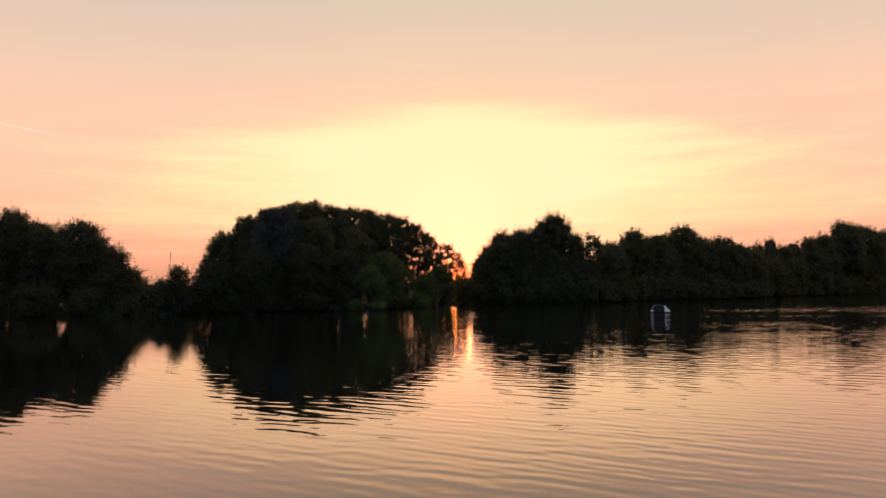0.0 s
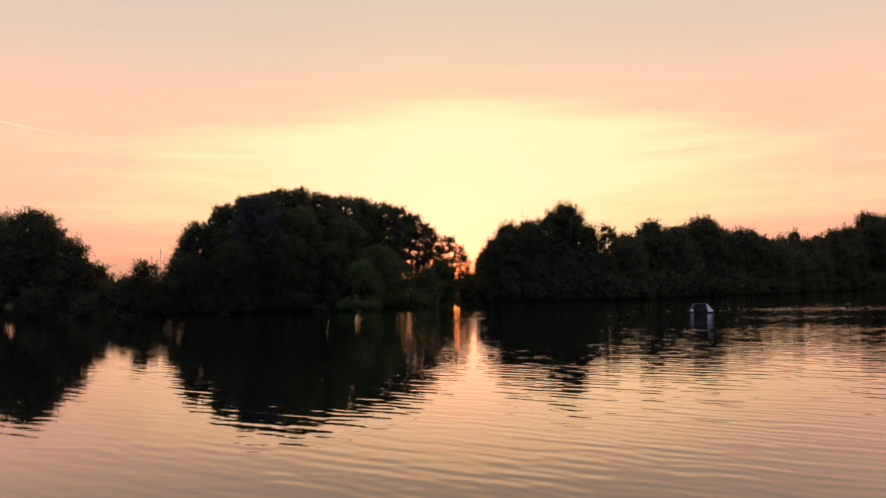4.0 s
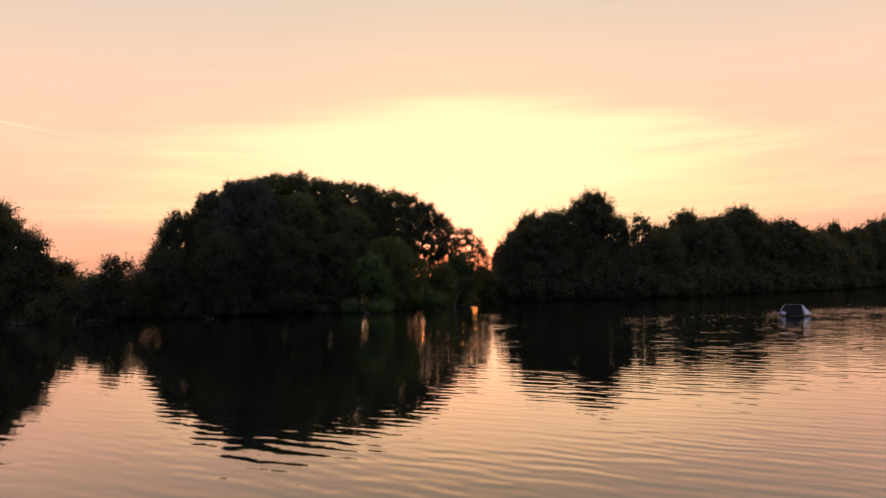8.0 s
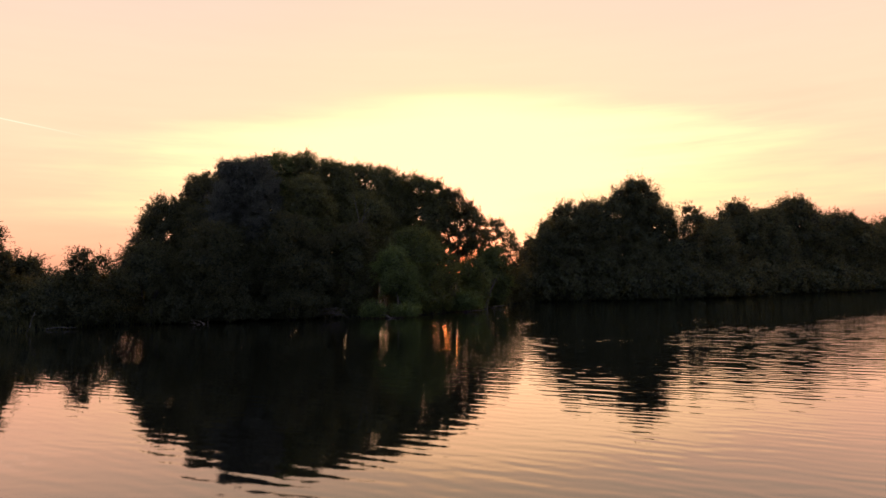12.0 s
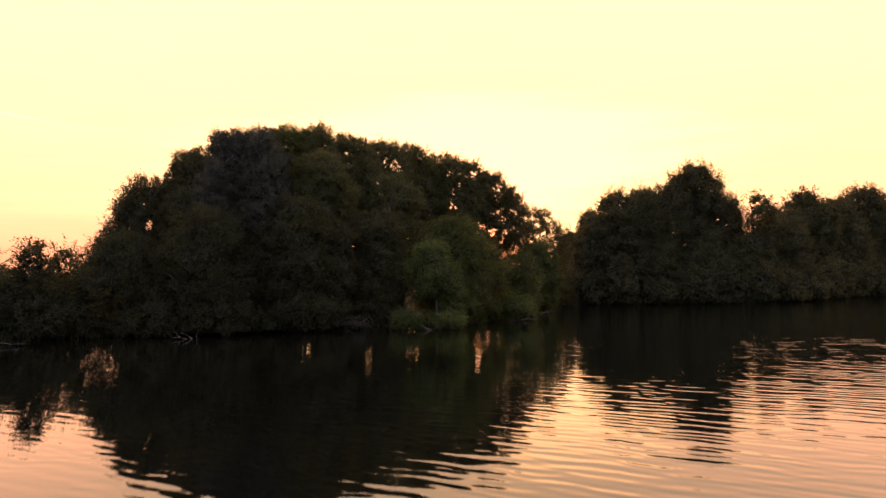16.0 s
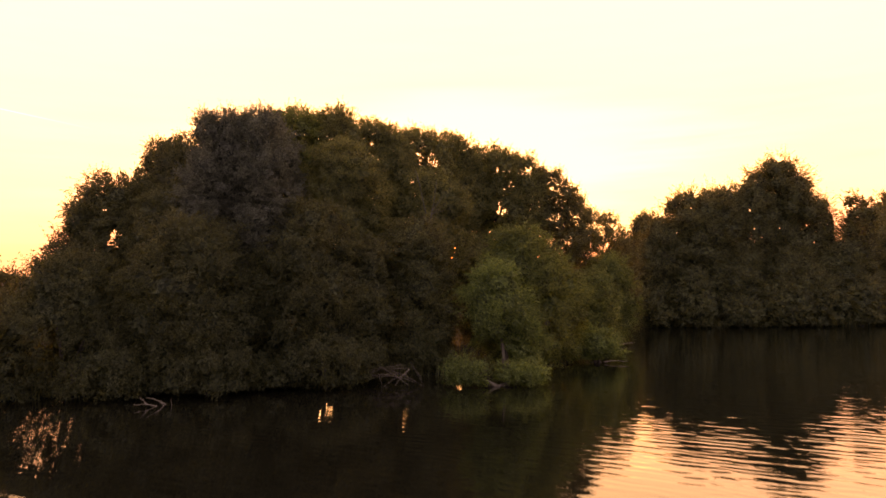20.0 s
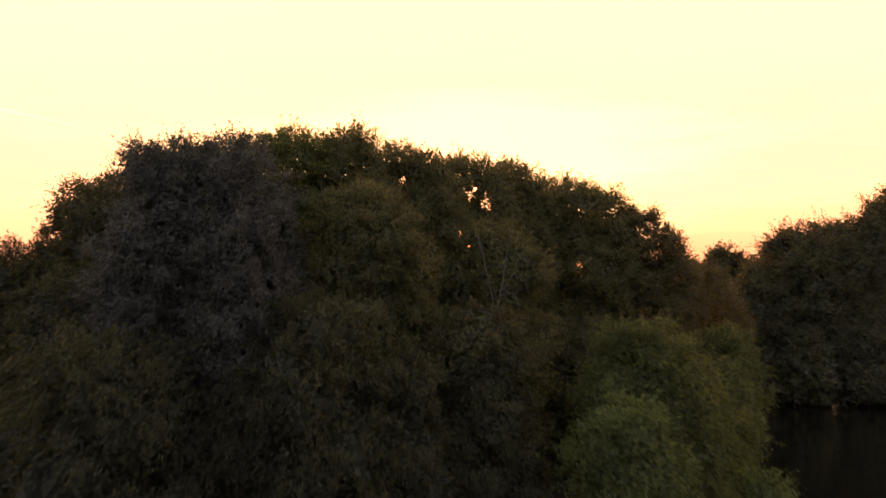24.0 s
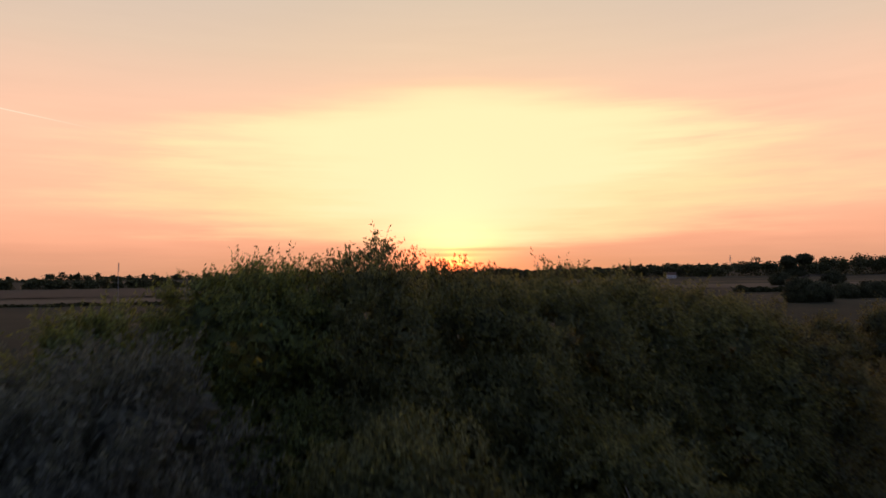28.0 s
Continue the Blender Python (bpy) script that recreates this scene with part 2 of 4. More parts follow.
BRICK_WALL = rough_material("pale_house_wall", (0.35, 0.33, 0.30), (0.6, 0.58, 0.54), 0.6, 0.85, 0.2)
ROOF_TILE = rough_material("brown_roof_tile", (0.06, 0.04, 0.032), (0.13, 0.09, 0.07), 0.8, 0.85, 0.3)


def ground_material():
    m, n = material("meadow_and_fields")
    place = n.add("ShaderNodeTexCoord").outputs["Object"]
    wide, grain = n.noise(place, 0.012, 3.0), n.noise(place, 1.5, 5.0, 0.65)
    grass = n.ramp(n.math("ADD", n.math("MULTIPLY", grain, 0.5), n.math("MULTIPLY", n.noise(place, 0.12, 3.0), 0.5)),
                   [(0.3, (0.010, 0.012, 0.006)), (0.7, (0.026, 0.027, 0.015))])
    strips = n.noise(n.scaled(place, (0.0012, 0.010, 1.0), (0, 0, 0.12)), 1.0, 0.0)
    stubble = n.ramp(strips, [(0.0, (0.016, 0.017, 0.010)), (0.46, (0.020, 0.020, 0.012)), (0.50, (0.042, 0.036, 0.022)), (0.56, (0.046, 0.038, 0.024)), (0.60, (0.018, 0.018, 0.011))], "CONSTANT")
    split = n.add("ShaderNodeSeparateXYZ")
    n.put(place, split.inputs[0])
    far = n.math("DIVIDE", n.math("SUBTRACT", split.outputs[1], 240.0), 60.0, clamp=True)
    body = n.add("ShaderNodeBsdfPrincipled")
    n.put(n.mix("MULTIPLY", 0.35, n.mix("MIX", far, grass, stubble), n.ramp(wide, [(0.3, (0.6, 0.6, 0.6)), (0.7, (1.2, 1.2, 1.2))])), body.inputs["Base Color"])
    body.inputs["Roughness"].default_value = 0.95
    body.inputs["Specular IOR Level"].default_value = 0.1
    relief = n.add("ShaderNodeBump")
    relief.inputs["Strength"].default_value, relief.inputs["Distance"].default_value = 0.7, 0.08
    n.put(grain, relief.inputs["Height"])
    n.put(relief.outputs[0], body.inputs["Normal"])
    n.put(body.outputs[0], n.add("ShaderNodeOutputMaterial").inputs[0])
    return m


def water_material():
    m, n = material("lake_water")
    place = n.add("ShaderNodeTexCoord").outputs["Object"]
    split = n.add("ShaderNodeSeparateXYZ")
    n.put(place, split.inputs[0])
    # trains of short ripples that run across the view, on a slow broad swell
    def train(period, turn, bend, seed):
        w = n.add("ShaderNodeTexWave", wave_type="BANDS", bands_direction="Y", wave_profile="SIN")
        moved = n.add("ShaderNodeMapping")
        n.put(place, moved.inputs[0])
        moved.inputs["Rotation"].default_value, moved.inputs["Location"].default_value = (0, 0, turn), (seed, seed * 3.1, 0)
        n.put(moved.outputs[0], w.inputs["Vector"])
        for key, value in (("Scale", 0.314 / period), ("Distortion", bend), ("Detail", 2.0), ("Detail Scale", 0.75 * period / 0.314), ("Detail Roughness", 0.5)):
            w.inputs[key].default_value = value
        return w.outputs["Fac"]
    a = train(0.60, 0.48, 5.5, 0.0)
    b = train(0.40, 0.34, 6.5, 5.0)
    c = train(0.26, 0.55, 7.0, 11.0)
    broad = n.noise(n.scaled(place, (0.30, 0.7, 1.0), (0, 0, 0.1)), 1.0, 2.0, 0.5)
    patches = n.noise(n.scaled(place, (0.07, 0.16, 1.0)), 1.0, 2.0)
    gusts = n.math("MULTIPLY_ADD", n.math("MULTIPLY_ADD", patches, 2.4, -0.7, clamp=True), 0.8, 0.45)
    # the breeze reaches the open side of the lake, the lee of the point lies calm
    open_side = n.math("MULTIPLY_ADD", n.math("DIVIDE", n.math("ADD", split.outputs[0], n.math("MULTIPLY_ADD", patches, 10.0, 7.0)), 20.0, clamp=True), 1.15, 0.7)
    calm = n.math("MULTIPLY_ADD", n.math("DIVIDE", n.math("SUBTRACT", 68.0, split.outputs[1]), 10.0, clamp=True), 0.45, 0.55)
    calm = n.math("MULTIPLY", calm, n.math("MULTIPLY_ADD", n.math("DIVIDE", n.math("SUBTRACT", split.outputs[1], 38.0), 14.0, clamp=True), 0.75, 0.7))
    short = n.math("MULTIPLY", n.math("ADD", n.math("MULTIPLY", a, 0.0014), n.math("ADD", n.math("MULTIPLY", b, 0.0014), n.math("MULTIPLY", c, 0.0011))), n.math("MULTIPLY", gusts, open_side))
    tiny = n.noise(n.scaled(place, (2.2, 6.5, 1.0), (0, 0, 0.2)), 1.0, 1.0, 0.5)
    height = n.math("MULTIPLY_ADD", n.math("MULTIPLY", tiny, open_side), 0.0007, n.math("MULTIPLY", n.math("ADD", short, n.math("MULTIPLY", broad, 0.0016)), calm))
    relief = n.add("ShaderNodeBump")
    relief.inputs["Strength"].default_value, relief.inputs["Distance"].default_value = 1.0, 1.0
    n.put(height, relief.inputs["Height"])
    body = n.add("ShaderNodeBsdfPrincipled")
    body.inputs["Base Color"].default_value = (0.006, 0.006, 0.004, 1)
    body.inputs["Roughness"].default_value = 0.015
    body.inputs["IOR"].default_value = 1.36
    n.put(relief.outputs[0], body.inputs["Normal"])
    body.inputs["Coat Weight"].default_value, body.inputs["Coat Roughness"].default_value, body.inputs["Coat IOR"].default_value = 0.65, 0.015, 1.35
    n.put(relief.outputs[0], body.inputs["Coat Normal"])
    n.put(body.outputs[0], n.add("ShaderNodeOutputMaterial").inputs[0])
    return m


GROUND, WATER = ground_material(), water_material()


# ---- building helpers ----
def mesh_from(name, verts, quads=None, tris=None, mat=None, smooth=False):
    """A mesh out of arrays of vertices and of faces with four or three corners."""
    me = bpy.data.meshes.new(name)
    verts = np.asarray(verts, dtype=np.float32).reshape(-1, 3)
    me.vertices.add(len(verts))
    me.vertices.foreach_set("co", verts.ravel())
    loops, starts, at = [], [], 0
    for faces, size in ((quads, 4), (tris, 3)):
        if faces is None or not len(faces):
            continue
        faces = np.asarray(faces, dtype=np.int32).reshape(-1, size)
        loops.append(faces.ravel())
        starts.append(at + size * np.arange(len(faces), dtype=np.int32))
        at += faces.size
    loops, starts = np.concatenate(loops), np.concatenate(starts)
    me.loops.add(len(loops))
    me.loops.foreach_set("vertex_index", loops)
    me.polygons.add(len(starts))
    me.polygons.foreach_set("loop_start", starts)
    if smooth:
        me.polygons.foreach_set("use_smooth", np.ones(len(starts), dtype=bool))
    me.update(calc_edges=True)
    if mat:
        me.materials.append(mat)
    return me


def part(name, me, parent, label=""):
    ob = new(name, me)
    ob.parent = parent
    return tagged(ob, label)


def part_bm(name, bm, mat, parent, label=""):
    me = bpy.data.meshes.new(name)
    bm.to_mesh(me)
    bm.free()
    me.materials.append(mat)
    return part(name, me, parent, label)


def tube(points, radii, sides=7, rng=None):
    """Vertices and quads of a tapered, slightly knobbly tube along points."""
    pts, rad = np.asarray(points, float), np.asarray(radii, float)
    along = np.gradient(pts, axis=0)
    along /= np.linalg.norm(along, axis=1)[:, None] + 1e-9
    helper = np.where(np.abs(along[:, 2:3]) > 0.9, np.array([[1.0, 0, 0]]), np.array([[0, 0, 1.0]]))
    u = np.cross(along, helper)
    u /= np.linalg.norm(u, axis=1)[:, None] + 1e-9
    v = np.cross(along, u)
    ang = np.linspace(0, 2 * np.pi, sides, endpoint=False)
    knobs = 1 + (rng.normal(0, 0.06, (len(pts), sides)) if rng is not None else 0)
    ring = (np.cos(ang)[None, :, None] * u[:, None] + np.sin(ang)[None, :, None] * v[:, None]) * (rad[:, None] * knobs)[..., None]
    verts = (pts[:, None] + ring).reshape(-1, 3)
    i, j = np.meshgrid(np.arange(len(pts) - 1), np.arange(sides), indexing="ij")
    k = (j + 1) % sides
    quads = np.stack([i * sides + j, i * sides + k, (i + 1) * sides + k, (i + 1) * sides + j], -1).reshape(-1, 4)
    return verts, quads


def bent(a, b, rng, steps=7, wander=0.08):
    """A gently crooked line from a to b."""
    a, b = np.asarray(a, float), np.asarray(b, float)
    t = np.linspace(0, 1, steps)[:, None]
    size = np.linalg.norm(b - a)
    wob = np.cumsum(rng.normal(0, wander * size / steps, (steps, 3)), axis=0) * np.sin(np.pi * t)
    rise = np.array([[0, 0, 0.12 * size]]) * np.sin(np.pi * t)
    return a + (b - a) * t + wob + rise


def unit(a):
    return a / (np.linalg.norm(a, axis=-1, keepdims=True) + 1e-9)


def lobes_of(domes, rng, lobe=1.3, overshoot=0.35):
    """Round boughs that make up the domes of a crown: centre and radius of each."""
    out = []
    for cx, cy, top, rx, ry, rz in domes:
        top, rx, ry, rz = top - overshoot, rx - 0.6 * overshoot, ry - 0.6 * overshoot, rz - 0.5 * overshoot
        r = min(lobe, 0.45 * min(rx, ry, rz))
        area = 4 * math.pi * (((rx * ry) ** 1.6 + (rx * rz) ** 1.6 + (ry * rz) ** 1.6) / 3) ** (1 / 1.6)
        count = max(7, int(area / (2.15 * r * r)))
        k = np.arange(count) + 0.5
        phi, up = np.pi * (1 + 5 ** 0.5) * k + rng.uniform(0, 6), 1 - 2 * k / count
        flat = np.sqrt(1 - up * up)
        w = unit(np.stack([np.cos(phi) * flat, np.sin(phi) * flat, up], 1) + rng.normal(0, 0.15, (count, 3)))
        size = r * rng.uniform(0.55, 1.35, count)
        c = np.array([cx, cy, top - rz]) + w * (np.array([rx, ry, rz])[None] - size[:, None] * 0.9) * np.where(w[:, 2:3] > 0.75, 1.0, rng.uniform(0.70, 1.05, (count, 1)))
        out.append(np.concatenate([c, size[:, None]], 1))
        inner = max(2, count // 5)
        w = unit(rng.normal(0, 1, (inner, 3))) * rng.uniform(0.1, 0.5, (inner, 1))
        out.append(np.concatenate([np.array([cx, cy, top - rz]) + w * np.array([rx, ry, rz]), np.full((inner, 1), r * 1.2)], 1))
    out = np.concatenate(out)
    return out[out[:, 2] > 0.25]


# ragged openings where boughs stand apart and the low light shows: x and z at the front of the thicket, and how they run on across and up for each metre deeper
LOW_GAPS = [(-10.7, 1.8, -0.099, 0.134), (-8.3, 1.25, -0.028, 0.118), (-4.85, 1.8, 0.071, 0.134), (-6.1, 1.6, 0.042, 0.126), (-3.1, 2.1, 0.121, 0.142), (-0.45, 1.5, 0.20, 0.126), (-14.1, 1.25, -0.198, 0.118),
            (-3.6, 2.35, -0.032, 0.082), (-0.25, 1.45, 0.03, 0.065), (1.3, 1.45, 0.059, 0.065), (-2.5, 2.8, -0.012, 0.09), (-1.5, 2.1, 0.014, 0.08), (0.5, 2.0, 0.045, 0.075),
            (-25.7, 1.8, -0.60, 0.207), (-24.9, 1.5, -0.57, 0.19), (-26.3, 2.2, -0.62, 0.21), (-24.0, 2.0, -0.52, 0.20), (-27.0, 1.6, -0.62, 0.19), (-25.0, 2.6, -0.55, 0.22)]
GAPS = [(-22.4, 5.5, -0.481, 0.033), (-18.6, 5.9, -0.344, 0.052), (-13.5, 5.5, -0.156, 0.039), (-11.8, 9.0, -0.095, 0.165), (-9.4, 8.4, -0.009, 0.145), (-10.3, 7.5, -0.041, 0.113),
        (-11.9, 6.9, -0.099, 0.092), (-11.0, 5.0, -0.068, 0.021), (-10.7, 6.3, -0.056, 0.069), (-7.9, 5.7, 0.046, 0.045), (-8.9, 4.9, 0.011, 0.015), (-5.4, 6.7, 0.136, 0.082),
        (-6.7, 6.5, 0.089, 0.075), (-3.8, 6.1, 0.193, 0.059), (-4.5, 6.3, 0.167, 0.065), (-2.7, 5.6, 0.233, 0.042), (-5.4, 5.0, 0.138, 0.023), (-2.0, 5.4, 0.255, 0.035), (-5.6, 8.1, 0.128, 0.130)]
gap_rng = random.Random(31)
for _ in range(16):
    gap_x, gap_z = gap_rng.uniform(-4.6, 1.6), gap_rng.uniform(1.0, 2.9)
    LOW_GAPS.append((gap_x, gap_z, (gap_x + 1.85) / 54, (gap_z + 2.07) / 54))
for _ in range(10):
    gap_x, gap_z = gap_rng.uniform(-28.0, -24.2), gap_rng.uniform(1.6, 3.0)
    LOW_GAPS.append((gap_x, gap_z, (gap_x + 8.5) / 29.8, (gap_z + 3.43) / 29.8))
CHINKS = len(GAPS)
# many small chinks high in the thicket
for _ in range(70):
    gap_x, gap_z, eye = gap_rng.triangular(-23.0, 0.5, -6.0), gap_rng.uniform(5.2, 10.2), gap_rng.uniform(0, 1)
    reach = 70.0 - (31.0 + 20.0 * eye)
    GAPS.append((gap_x, gap_z, (gap_x + 6.0 + 4.9 * eye) / reach, (gap_z - 2.4 - 4.0 * eye) / reach))
GAPS += [(gap_rng.uniform(-5.0, 1.5), gap_rng.uniform(3.6, 6.0), gap_rng.uniform(0.0, 0.06), gap_rng.uniform(0.03, 0.06)) for _ in range(10)]


def open_gaps(tris, plate, rng):
    """Which leaves stay once the clusters of small openings are clear; plate marks the large inner ones."""
    mid = tris.mean(1)
    keep = np.ones(len(mid), bool)
    deep = mid[:, 1] - 70.0
    for k, (x, z, run, rise) in enumerate(GAPS + LOW_GAPS):
        fixed = np.random.default_rng(1000 + k)
        dx, dz = mid[:, 0] - (x + deep * run), mid[:, 2] - (z + deep * rise)
        low = k >= len(GAPS)
        wide = 2.2 if x < -20 and low else 0.8 if low else 1.0
        close = np.where((np.abs(dx) < 1.5) & (np.abs(dz) < 1.5))[0]
        cut = np.zeros(len(close), bool)
        chink = CHINKS <= k < CHINKS + 70
        for _ in range(5 if chink else 11):
            ox, oz, r = fixed.normal(0, 0.15 * wide), fixed.normal(0, 0.2 * wide), fixed.uniform(0.02, 0.035 if chink else 0.06) * wide
            reach = r * rng.uniform(0.5, 1.3, len(close)) + np.where(plate[close], 0.05 if chink else 0.12, 0.0 if chink else 0.01)
            cut |= (dx[close] - ox) ** 2 + (dz[close] - oz) ** 2 < reach ** 2
        keep[close[cut & (plate[close] | (rng.random(len(close)) > 0.3))]] = False
    return keep


def hollow(at):
    """Uneven waves in space, low where a crown is hollow."""
    x, y, z = at[:, 0], at[:, 1], at[:, 2]
    return np.sin(3.1 * x + 1.3 * np.sin(2.0 * z + 0.8 * x)) + np.sin(2.9 * z + 1.4 * np.sin(2.3 * x + y)) + 0.8 * np.sin(2.6 * y + 1.5 * x - 0.9 * z)


def ball_of(steps):
    bm = bmesh.new()
    bmesh.ops.create_icosphere(bm, subdivisions=steps, radius=1.0)
    out = np.array([[v.co[:] for v in f.verts] for f in bm.faces]), np.array([[v.index for v in f.verts] for f in bm.faces]), len(bm.verts)
    bm.free()
    return out


BALLS = {1: ball_of(2), 2: ball_of(3)}


def inner_leaves(lobes, rng, share, steps, floor_z, thin):
    """The crowded old leaves inside each bough, that close the crown: triangles and the way each faces."""
    tri, index, count = BALLS[steps]
    swell = 1 + 0.10 * rng.normal(0, 1, (len(lobes), count))
    p = tri[None] * swell[:, index][..., None] * (share * lobes[:, 3])[:, None, None, None] * np.array([1, 1, 0.92]) + lobes[:, None, None, :3]
    way_out = np.repeat(unit(tri.mean(1))[None], len(lobes), 0).reshape(-1, 3)
    r = np.repeat(lobes[:, 3], len(tri))
    who = np.repeat(np.arange(len(lobes)), len(tri))
    p = p.reshape(-1, 3, 3)
    mid = p.mean(1)
    keep = (mid[:, 2] > floor_z + 0.05) & (rng.random(len(mid)) > thin)
    keep &= (way_out[:, 1] < 0.45) | (way_out[:, 2] > 0.6) | (rng.random(len(mid)) < 0.4)
    for k, c in enumerate(lobes):
        keep &= (((mid - c[:3]) ** 2).sum(1) > (0.8 * share * c[3]) ** 2) | (who == k)
    p, mid, way_out, r = p[keep], mid[keep], way_out[keep], r[keep]
    p = mid[:, None] + (p - mid[:, None]) * rng.uniform(1.0, 1.3, (len(p), 1, 1)) + way_out[:, None] * rng.normal(0, 0.03, (len(p), 3, 1)) * r[:, None, None]
    return p, way_out


def foliage(lobes, rng, clumps=3.2, shoots=26, leaves=12, shoot_len=0.45, leaf=0.09, width=0.018, lift=0.35, droop=0.25, core=0.68, steps=2, thin=0.06, fill=110, hidden=0.0, floor_z=0.1):
    """Leaves on shoots, shoots fanning out of clumps, clumps on the boughs, over an inner mass of old leaves. Returns triangles, the way each faces, and which are inner ones."""
    n_c = np.maximum(5, (1.7 * clumps * 4 * np.pi * lobes[:, 3] ** 2).astype(int))
    who = np.repeat(np.arange(len(lobes)), n_c)
    k = np.concatenate([np.arange(n) + 0.5 for n in n_c])
    phi, up = np.pi * (1 + 5 ** 0.5) * k + rng.uniform(0, 6, len(lobes))[who], 1 - 2 * k / n_c[who]
    flat = np.sqrt(np.maximum(0, 1 - up * up))
    w = unit(np.stack([np.cos(phi) * flat, np.sin(phi) * flat, up], 1) + rng.normal(0, 0.12, (len(who), 3)))
    at = lobes[who, :3] + w * lobes[who, 3:4] * rng.uniform(0.74, 0.98, (len(who), 1))
    keep = at[:, 2] > floor_z
    for j, c in enumerate(lobes):
        keep &= (((at - c[:3]) ** 2).sum(1) > (0.86 * c[3]) ** 2) | (who == j)
    # the side away from the lake is thinner
    keep &= (w[:, 1] < 0.2) | (w[:, 2] > 0.5) | (rng.random(len(at)) < 0.12)
    # shrubs stand before the lower boughs
    keep &= (at[:, 2] > hidden) | (rng.random(len(at)) < 0.25)
    # most shoots stand on the upper side
    keep &= rng.random(len(at)) < np.clip(0.55 + 0.9 * (w[:, 2] - 0.3), 0.55, 1.0)
    # hollows between the clumps of shoots
    keep &= (hollow(at) > -0.75) | (w[:, 2] > 0.6) | (rng.random(len(at)) < 0.12)
    at, w = at[keep], w[keep]
    big = np.repeat(rng.uniform(0.6, 1.3, (len(at), 1)), shoots, 0)
    axis = unit(np.repeat(w + np.array([0, 0, lift]) + rng.normal(0, 0.2, w.shape), shoots, 0))
    out_w = np.repeat(w, shoots, 0)
    p = np.repeat(at, shoots, 0) + rng.normal(0, 0.13, out_w.shape) * (shoot_len / 0.45) * big
    heading = unit(axis + rng.normal(0, 0.45, p.shape) * np.where(out_w[:, 2:3] > 0.5, 0.75, 1.0))
    length = shoot_len * big * rng.uniform(0.45, 1.1, (len(p), 1)) * np.where(rng.random((len(p), 1)) < 0.04, 1.4, 1.0) * np.where(out_w[:, 2:3] > 0.5, 1.15, 1.0)
    sag = droop * length * rng.uniform(0.2, 1.2, (len(p), 1))
    side = unit(np.cross(heading, rng.normal(0, 1, heading.shape))) * 0.004 * (leaf / 0.09)
    end = p + heading * length - np.array([0, 0, 1.0]) * sag
    tris, faces = [np.stack([p - side, p + side, end], 1)], [out_w]
    # leaves along each shoot
    t = (np.arange(leaves) + 0.9) / leaves
    t = np.clip(t[None, :] + rng.normal(0, 0.03, (len(p), leaves)), 0.05, 1.0)[..., None]
    foot = p[:, None] + heading[:, None] * (length[:, None] * t) - np.array([0, 0, 1.0]) * (sag[:, None] * t * t)
    out = unit(heading[:, None] * 0.7 + unit(rng.normal(0, 1, foot.shape)) * 0.8 - np.array([0, 0, 0.2]))
    size = leaf * rng.uniform(0.6, 1.3, (*foot.shape[:2], 1))
    flat = unit(np.cross(out, rng.normal(0, 0.6, foot.shape) + 0.8 * out_w[:, None])) * width * rng.uniform(0.7, 1.3, size.shape)
    blade = np.stack([foot + out * size * 0.10 + flat, foot + out * size * 0.3 - flat, foot + out * size], 2).reshape(-1, 3, 3)
    tone = np.repeat(unit(out_w * 0.7 + heading * 0.5), leaves, 0)
    high = blade[:, :, 2].min(1) > floor_z * 0.5
    tris.append(blade[high])
    faces.append(tone[high])
    # broad old leaves deeper in the bough
    n_f = (fill * 4 * np.pi * lobes[:, 3] ** 2 * (0.085 / leaf) ** 1.5).astype(int)
    who = np.repeat(np.arange(len(lobes)), n_f)
    w = unit(rng.normal(0, 1, (len(who), 3)))
    q = lobes[who, :3] + w * lobes[who, 3:4] * rng.uniform(0.66, 0.95, (len(who), 1))
    keep = (q[:, 2] > max(floor_z + 0.1, hidden)) & ((w[:, 1] < 0.25) | (w[:, 2] > 0.45))
    for j, c in enumerate(lobes):
        keep &= (((q - c[:3]) ** 2).sum(1) > (0.7 * c[3]) ** 2) | (who == j)
    q, w = q[keep], w[keep]
    a = unit(rng.normal(0, 1, q.shape)) * leaf * 0.95
    b = unit(np.cross(a, rng.normal(0, 0.8, q.shape) + w)) * leaf * 0.42
    tris.append(np.stack([q - a, q + b, q + a * 0.8 - b], 1))
    faces.append(w)
    plates, plate_way = inner_leaves(lobes, rng, core, steps, floor_z, thin)
    tris.append(plates)
    faces.append(plate_way)
    inner = np.zeros(sum(len(a) for a in tris), bool)
    inner[-len(plates):] = True
    return np.concatenate(tris), np.concatenate(faces), inner


def crown_mesh(tris, faces, here, mat):
    me = mesh_from("crown", (tris - here).reshape(-1, 3), None, np.arange(len(tris) * 3).reshape(-1, 3), mat)
    me.attributes.new("outward", "FLOAT_VECTOR", "FACE").data.foreach_set("vector", np.asarray(faces, np.float32).ravel())
    return me


